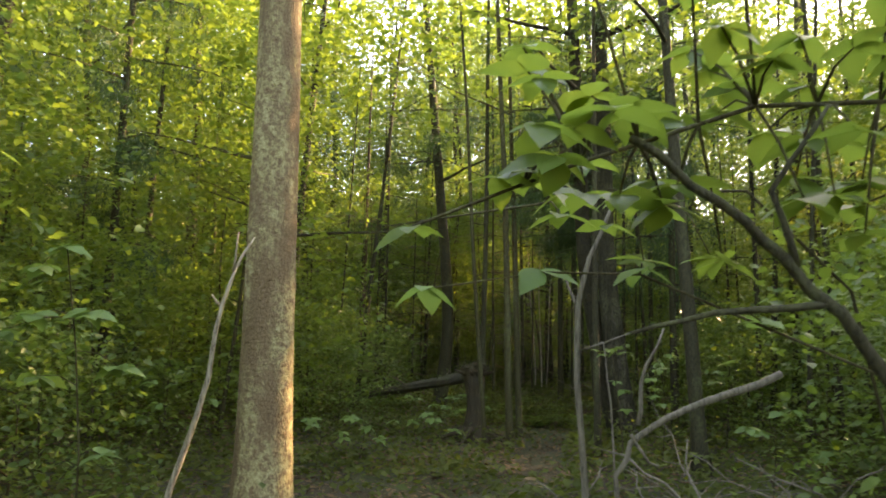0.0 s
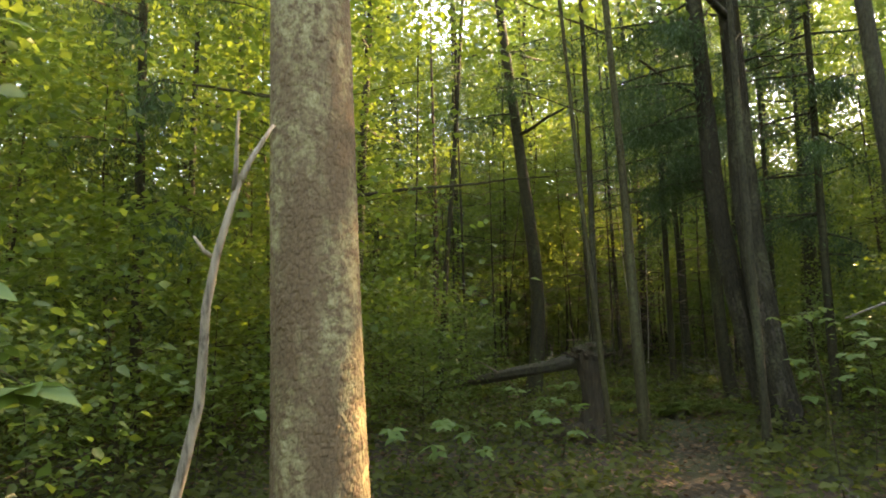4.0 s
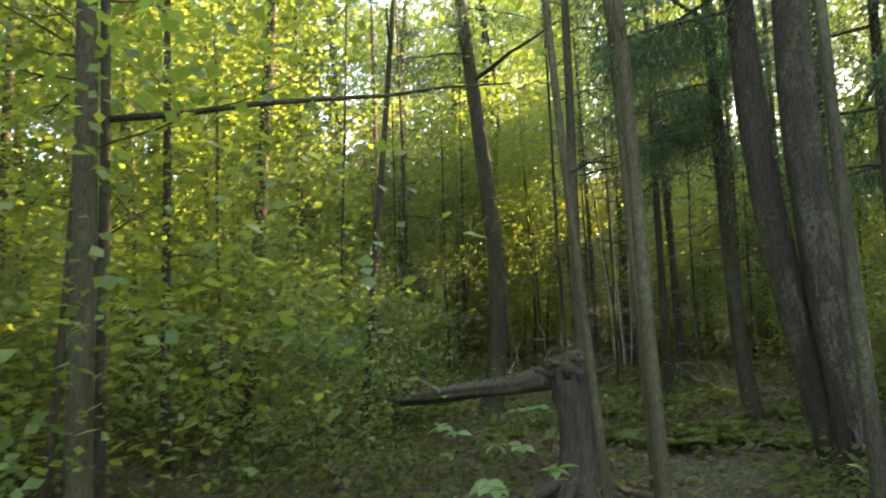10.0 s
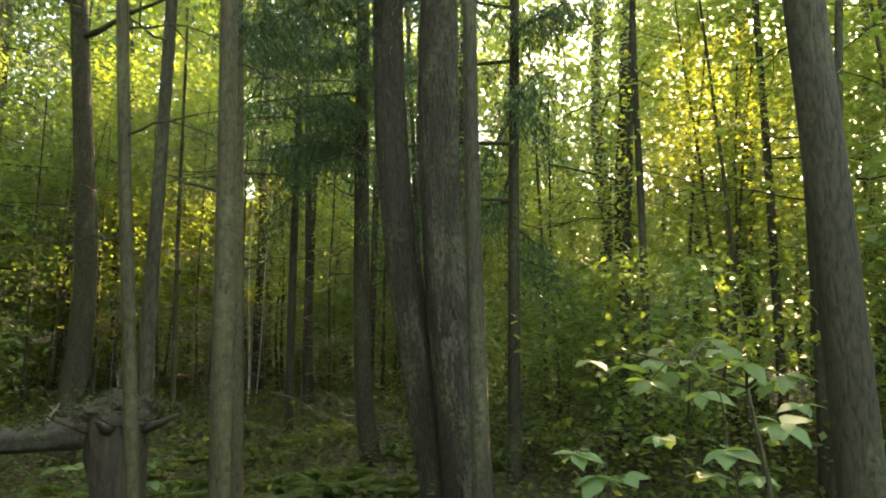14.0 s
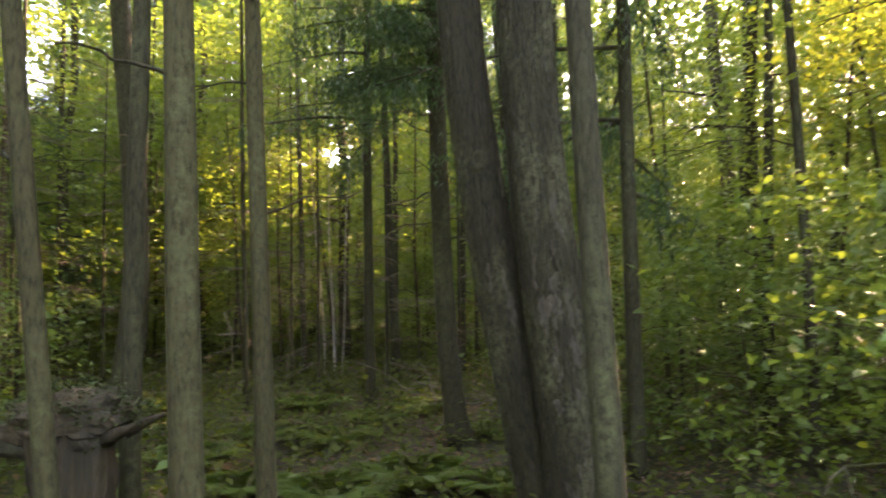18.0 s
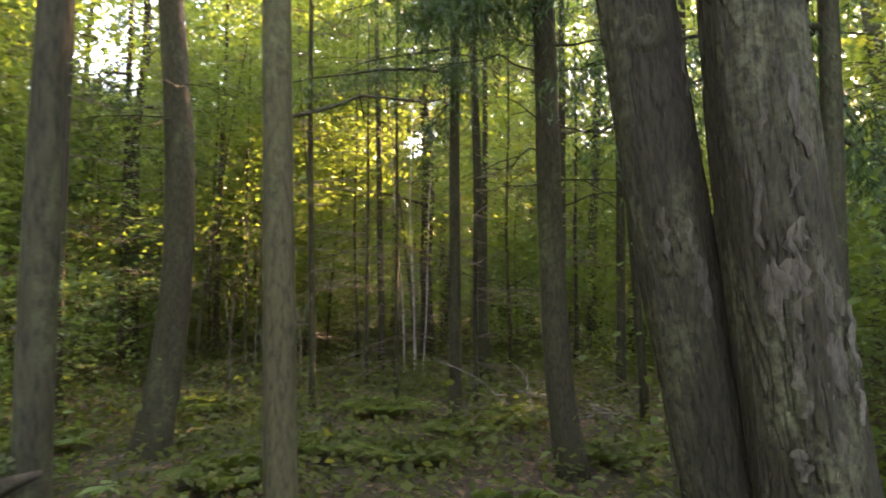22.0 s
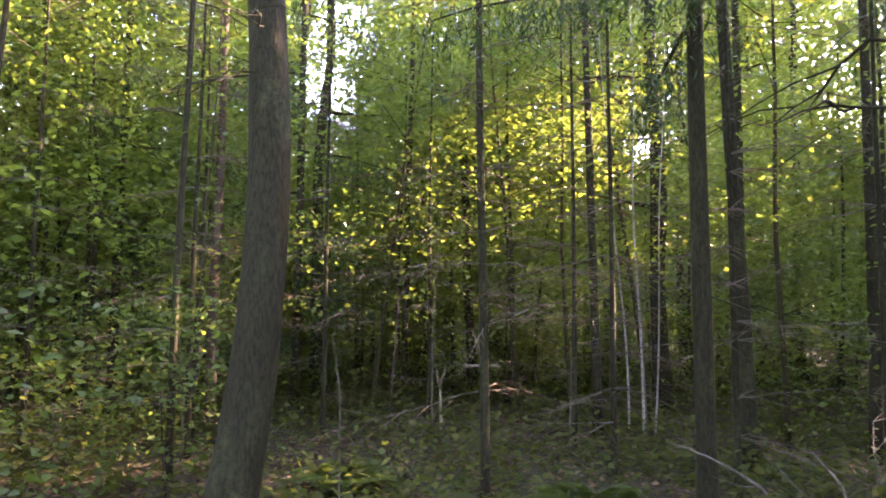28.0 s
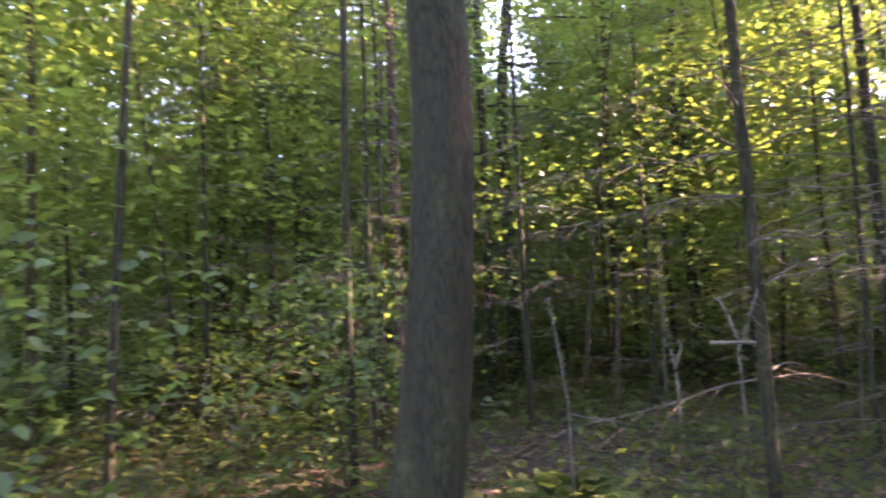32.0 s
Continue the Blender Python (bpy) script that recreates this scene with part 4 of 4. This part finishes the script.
for z, az, n in ((4.0, 3.0, 1.2), (4.2, 2.4, 1.3), (4.4, 3.5, 1.4), (4.7, 2.8, 1.6), (5.0, 4.2, 1.4), (5.3, 3.2, 1.7), (5.6, 2.2, 1.5), (6.0, 0.6, 1.3), (6.4, 3.6, 1.7), (6.8, 5.0, 1.4)):
    bough(old_l, line_l[min(range(len(line_l)), key=lambda i: abs(line_l[i].z - z))], az, n, 1500)
for z, az, n in ((5.6, 3.4, 1.4), (6.1, 4.6, 1.5), (6.4, 0.2, 1.5), (7.0, 5.4, 1.7), (7.4, 2.4, 1.6), (8.0, 4.1, 1.7)):
    bough(tree_d, line_d[min(range(len(line_d)), key=lambda i: abs(line_d[i].z - z))], az, n, 1000)
measured_tree("pole_tree", "thin pole tree with a sunlit reddish foot", (-2.04, 20.5), (0.0, 0.0), 0.14, 10, BARK_RED, 12, 30, flare=0.2)
measured_tree("pole_tree", "thin pale pole tree with a sunlit patch", (-4.95, 18.36), (0.0, 0.0), 0.10, 10, BARK_PALE, 12, 30, flare=0.2)
for x, y, d in ((2.6, 21.0, 0.12), (3.9, 19.4, 0.16), (4.4, 21.4, 0.14), (5.2, 19.8, 0.12), (5.9, 17.6, 0.14), (4.9, 16.6, 0.1), (6.6, 14.2, 0.13), (5.6, 12.6, 0.1), (6.1, 11.0, 0.12), (5.2, 10.3, 0.08), (7.4, 12.4, 0.12), (-0.3, 23.8, 0.12), (-3.2, 12.6, 0.1), (-5.4, 13.2, 0.14), (-1.2, 18.0, 0.07)):
    measured_tree("pole_tree", "dark slender tree trunk standing deeper in the wood", (x, y), (rng.normal(0, 0.03), rng.normal(0, 0.03)), d, 11, BARK_DARK, 10, 20, flare=0.25, group="slender trunks", snags=4)


# Saplings: thin stems with layered leaves, built in a few sorts and set out many times.
def sapling(kind, height, spread, count, size, leaf, low):
    ob = tree_thing("sapling", kind, "sapling", "saplings")
    line = trunk_line((0, 0, 0), (rng.normal(0, 0.05), rng.normal(0, 0.05)), height, 0.15, height * 9, 8)
    t = Tube().rod(line, taper(0.012 + height * 0.004, len(line)), 6)
    part("stem", t.mesh("stem", BARK_PALE), ob)
    t = Tube()
    for z in np.linspace(low, height * 0.95, 9):
        p = line[min(range(len(line)), key=lambda i: abs(line[i].z - z))]
        l = limb_line(p, rng.uniform(0, 6.28), rng.uniform(0.05, 0.4), spread * rng.uniform(0.5, 1.0), 0.15)
        t.rod(l, taper(0.008, len(l)), 4)
    tagged(part("branchwork", t.mesh("branchwork", BARK_PALE), ob), kind="stuff")
    crown(ob, line, low, spread, count, size, leaf, cut=False, fine=height < 2)
    return ob


SORTS = [sapling("bushy young maple with broad green leaves", 4.2, 1.4, 3500, 0.085, LEAF_GREEN, 0.3),
         sapling("young hornbeam with small dark green leaves", 5.0, 1.6, 4200, 0.075, LEAF_DARK, 0.3),
         sapling("low leafy shrub in the undergrowth", 1.6, 0.9, 1900, 0.075, LEAF_GREEN, 0.08),
         sapling("thin young tree with yellowing leaves", 5.5, 1.4, 3600, 0.068, LEAF_YELLOW, 1.6),
         sapling("low dark shrub on the forest floor", 1.1, 1.0, 1700, 0.07, LEAF_DARK, 0.06),
         sapling("young tree with layered green leaves above a bare stem", 6.2, 1.9, 4600, 0.08, LEAF_GREEN, 1.5)]
used = [False] * len(SORTS)


def in_beam(x, y, reach, height):
    """Whether a plant here would stand in the way of a sunny spot."""
    flat = math.hypot(TO_SUN.x, TO_SUN.y)
    ux, uy, climb = TO_SUN.x / flat, TO_SUN.y / flat, TO_SUN.z / flat
    for (sx, sy, sz), wide in SUNNY:
        along = (x - sx) * ux + (y - sy) * uy
        aside = abs((x - sx) * uy - (y - sy) * ux)
        if along > 0.3 and aside < reach + wide and sz + (along - reach) * climb < height:
            return True
    return False


def set_sapling(k, x, y, s=1.0):
    m = Matrix.Translation((x, y, ground_z(x, y))) @ Matrix.Rotation(rng.uniform(0, 6.28), 4, "Z") @ Matrix.Scale(s, 4)
    if not used[k]:
        used[k] = True
        SORTS[k].matrix_basis = m
    else:
        ob = copy_thing(SORTS[k], Matrix.Identity(4))
        ob.matrix_basis = m


def undergrowth():
    n, spots = 0, []
    for _ in range(14000):
        if n >= 215:
            break
        x, y = rng.uniform(-15, 17), rng.uniform(-5, 31)
        off = way_off(x, y)
        centre = (-1.2 < x < 5.5 and 6 < y < 20.5) or (-3.2 < x < 1 and 15 < y < 20)
        if abs((x + 0.2) * 4.65 + (y - 5.0) * 2.23) / 5.16 < 0.7 and 5 < y < 9.8:
            continue
        if (0.4 < x < 4.6 and 12.3 < y < 20.5) or (-3.2 < x < 0.5 and 11 < y < 20) or off < 2.6 or any(math.hypot(x - u, y - v) < 1.0 for u, v in spots):
            continue
        if centre and (rng.random() < 0.85 or off < 3.4):
            continue
        k = int(rng.choice(5, p=(0.25, 0.28, 0.17, 0.12, 0.18)))
        if k == 3 and off < 6:
            k = 1
        if k in (0, 1, 3) and (off < 3.4 or centre):
            k = 4 if centre else 2
        if in_beam(x, y, (1.0, 1.1, 0.5, 1.0, 0.6)[k], (4.5, 5.3, 1.6, 5.8, 1.1)[k]):
            continue
        spots.append((x, y))
        if y < 0.5 or abs(x) > 13:
            n += 1
            continue
        set_sapling(k, x, y, rng.uniform(0.8, 1.3))
        n += 1
    for x, y, k, s in ((-3.2, 16.3, 5, 1.0), (-1.7, 19.4, 5, 0.9), (-4.7, 15.2, 5, 1.1), (-2.9, 13.4, 5, 0.9), (-4.4, 19.8, 5, 1.1), (-3.4, 11.4, 0, 0.9), (-4.3, 13.2, 1, 0.9), (-2.2, 12.8, 2, 0.9),
                       (-5.4, 11.6, 0, 1.0), (-5.8, 17.4, 1, 1.0), (-1.5, 11.6, 4, 0.8), (-3.6, 9.9, 2, 1.0), (1.6, 22.6, 5, 1.0), (-0.4, 22.0, 5, 1.0), (3.4, 22.2, 5, 1.1), (7.5, 9.0, 2, 1.3), (8.3, 10.2, 2, 1.3), (7.0, 8.0, 4, 1.3), (9.0, 9.0, 0, 1.0), (9.6, 11.0, 1, 0.9), (8.2, 7.0, 2, 1.3), (4.3, 10.8, 2, 0.9), (5.3, 12.9, 2, 1.0), (-1.2, 14.9, 4, 1.0), (-1.9, 14.3, 4, 1.1), (-2.4, 14.4, 4, 1.2), (-3.0, 14.0, 1, 0.6), (-1.0, 17.6, 4, 0.9)):
        set_sapling(k, x, y, s)
    for x, y, k in ((8.4, 14.0, 3), (7.9, 13.6, 3), (8.9, 14.5, 3), (8.1, 14.7, 3), (6.4, 15.6, 3), (4.9, 13.9, 4), (4.6, 20.6, 3), (2.3, 22.5, 3), (6.5, 9.5, 0), (7.6, 11.0, 3), (6.6, 12.2, 3), (5.6, 8.2, 2), (4.6, 7.2, 4), (-4.4, 6.5, 0), (-3.9, 8.6, 2), (-4.2, 4.0, 1)):
        set_sapling(k, x, y, 1.15)


undergrowth()


def back_wood():
    """Young trees closing the view behind the clearing, thinned where the sunbeams pass."""
    n = 0
    while n < 58:
        x, y = rng.uniform(-9, 14), rng.uniform(19.5, 33)
        if x > 5 and rng.random() < 0.4:
            y = rng.uniform(11, 24)
            if x < 6.5:
                continue
        if -2.5 < x < 5 and y < 22.3:
            continue
        n += 1
        ob = tree_thing("young_tree", ("young tree with dense dark green leaves", "young tree with mid-green leaves in dappled light")[n % 2], group="young trees behind the clearing")
        h = rng.uniform(4, 8)
        line = trunk_line((x, y, ground_z(x, y)), (rng.normal(0, 0.04), rng.normal(0, 0.04)), h, 0.2, x * 5 + y, 8)
        part("trunk", Tube().rod(line, taper(rng.uniform(0.03, 0.06), len(line)), 7).mesh("trunk", BARK_DARK), ob)
        # Every third crown takes the yellower leaf colour to look sunlit.
        crown(ob, line, 0.25, rng.uniform(1.3, 2.0), 8500, 0.088, (LEAF_GREEN, LEAF_YELLOW, LEAF_GREEN)[n % 3], far=True)


back_wood()


def herb_layer():
    """Low leaves over the floor, thicker in patches, thin along the walk."""
    n = 200000
    x, y = rng.uniform(-9, 11, n), rng.uniform(-0.5, 26, n)
    off = np.min(np.hypot(WAY[:, 0][None] - x[:, None], WAY[:, 1][None] - y[:, None]), axis=1)
    patch = np.array([noise.noise(Vector((u * 0.55, v * 0.55, 8.0))) for u, v in zip(x, y)])
    keep = (rng.random(n) < np.clip(0.62 + 1.6 * patch, 0.3, 1)) & (off > 0.25)
    x, y = x[keep], y[keep]
    z = np.array([ground_z(u, v) for u, v in zip(x, y)]) + rng.gamma(1.8, 0.085, len(x))
    ob = new("ground_plants", leaves_mesh("ground_plants", np.stack([x, y, z], 1), rng.uniform(0.04, 0.11, len(x)), HERB, flat=0.6))
    tagged(ob, "low green herbs and seedlings over the forest floor", "undergrowth", kind="stuff")
    n = 60000
    x, y = rng.uniform(-8, 10, n), rng.uniform(-1, 24, n)
    z = np.array([ground_z(u, v) for u, v in zip(x, y)]) + rng.uniform(0.005, 0.03, n)
    ob = new("fallen_leaves", leaves_mesh("fallen_leaves", np.stack([x, y, z], 1), rng.uniform(0.04, 0.09, n), LITTER, flat=0.85))
    tagged(ob, "brown fallen leaves lying on the soil", "leaf litter", kind="stuff")


HERB = leafy("low herb leaves", (0.036, 0.047, 0.011), (0.078, 0.090, 0.020), (0.14, 0.18, 0.026), 0.4, 0.85)
LITTER = leafy("fallen leaves", (0.07, 0.04, 0.02), (0.2, 0.12, 0.06), (0.12, 0.07, 0.03), 0.1, 0.8)
herb_layer()


# ---- distance: a ring of far woods ----
def far_woods():
    n = 430000
    k = 4600
    a, d = np.radians(rng.uniform(-78, 88, k)), rng.uniform(30, 56, k)
    # Unseen clumps behind the walk, added to hold off low sky light.
    a[:500] = np.radians(rng.uniform(88, 282, 500))
    top = 23 + 4 * np.sin(a * 7) + 3 * np.sin(a * 17 + 1)
    z = rng.uniform(0, 1, k) ** 1.1 * top
    hub = np.stack([0.8 + d * np.sin(a), 9 + d * np.cos(a), z], 1)
    at = hub[rng.integers(0, k, n)] + rng.normal(0, 1, (n, 3)) * np.array([1.7, 1.7, 0.9])
    at = at[(at[:, 2] > 0)]
    at = at[open_to_sun(at, 0.55)]
    n = len(at)
    ob = new("far_woods", leaves_mesh("far_woods", at, rng.uniform(0.25, 0.6, n), LEAF_DARK, LEAF3, LEAF3_F))
    tagged(ob, "dense far-off wood of green foliage", "woods", kind="stuff")
    steps, v, f = 180, [], []
    for i in range(steps):
        a = 2 * math.pi * i / steps
        top = 14.0 + 4.0 * noise.noise(Vector((math.cos(a) * 4, math.sin(a) * 4, 0))) + 3.0 * noise.noise(Vector((math.cos(a) * 16, math.sin(a) * 16, 5)))
        for r, z in ((62, -0.5), (62, top), (63.5, top * 0.9), (63.5, -0.5)):
            v.append((0.8 + r * math.sin(a), 9 + r * math.cos(a), z))
    for i in range(steps):
        j = (i + 1) % steps
        for k in range(3):
            f.append((4 * i + k, 4 * i + k + 1, 4 * j + k + 1, 4 * j + k))
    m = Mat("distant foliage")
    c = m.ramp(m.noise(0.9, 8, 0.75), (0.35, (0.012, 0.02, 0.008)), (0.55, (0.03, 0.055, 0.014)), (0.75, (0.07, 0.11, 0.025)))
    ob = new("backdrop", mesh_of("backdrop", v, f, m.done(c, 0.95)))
    tagged(ob, "dark distant belt of woodland", "backdrop", kind="structure")


far_woods()


# ---- small details: broken side twigs on the bare pole trees, and a few more crowns towards the sun ----
for ob, line, spots in ((pole_f, line_f, ((1.9, 0.4), (2.5, 2.6), (3.1, 5.0), (3.6, 1.2))), (pole_w, line_w, ((2.1, 3.4), (2.7, 0.9), (3.3, 4.4))), (pole_h, line_h, ((1.7, 2.2), (2.4, 5.4), (2.9, 0.2)))):
    for z, az in spots:
        p = line[min(range(len(line)), key=lambda i: abs(line[i].z - z))]
        l = limb_line(p, az, 0.25, rng.uniform(0.25, 0.8), 0.2, wander=0.18)
        twig = part("snag", Tube().rod(l, taper(0.008, len(l), 0.3), 5, cap=False).mesh("snag", BARK_DARK), ob)
        k = limb_line(l[3], az + 0.7, 0.0, 0.22, 0.2, 3, 0.2)
        part("twig", Tube().rod(k, taper(0.005, len(k), 0.4), 4, cap=False).mesh("twig", BARK_DARK), twig)

for x, y in ((13.5, 13.2), (17.0, 15.9), (12.0, 11.0), (20.0, 18.2)):
    ob = tree_thing("forest_tree", "broadleaf tree with thick green foliage, dark trunk", group="trees of the wood")
    line = trunk_line((x, y, ground_z(x, y)), (0.01, 0.0), 14, 0.25, x, 14)
    part("trunk", Tube().rod(line, trunk_radii(line, 0.12, 14, 0.3), 10).mesh("trunk", BARK_DARK), ob)
    for z in (4, 6, 8, 10, 12):
        l = limb_line(line[z], z * 1.9, 0.3, 1.8, 0.1)
        part("limb", Tube().rod(l, taper(0.035, len(l)), 5).mesh("limb", BARK_DARK), ob)
    crown(ob, line, 1.5, 2.4, 8500, 0.17, LEAF_GREEN, cut=False, far=True)
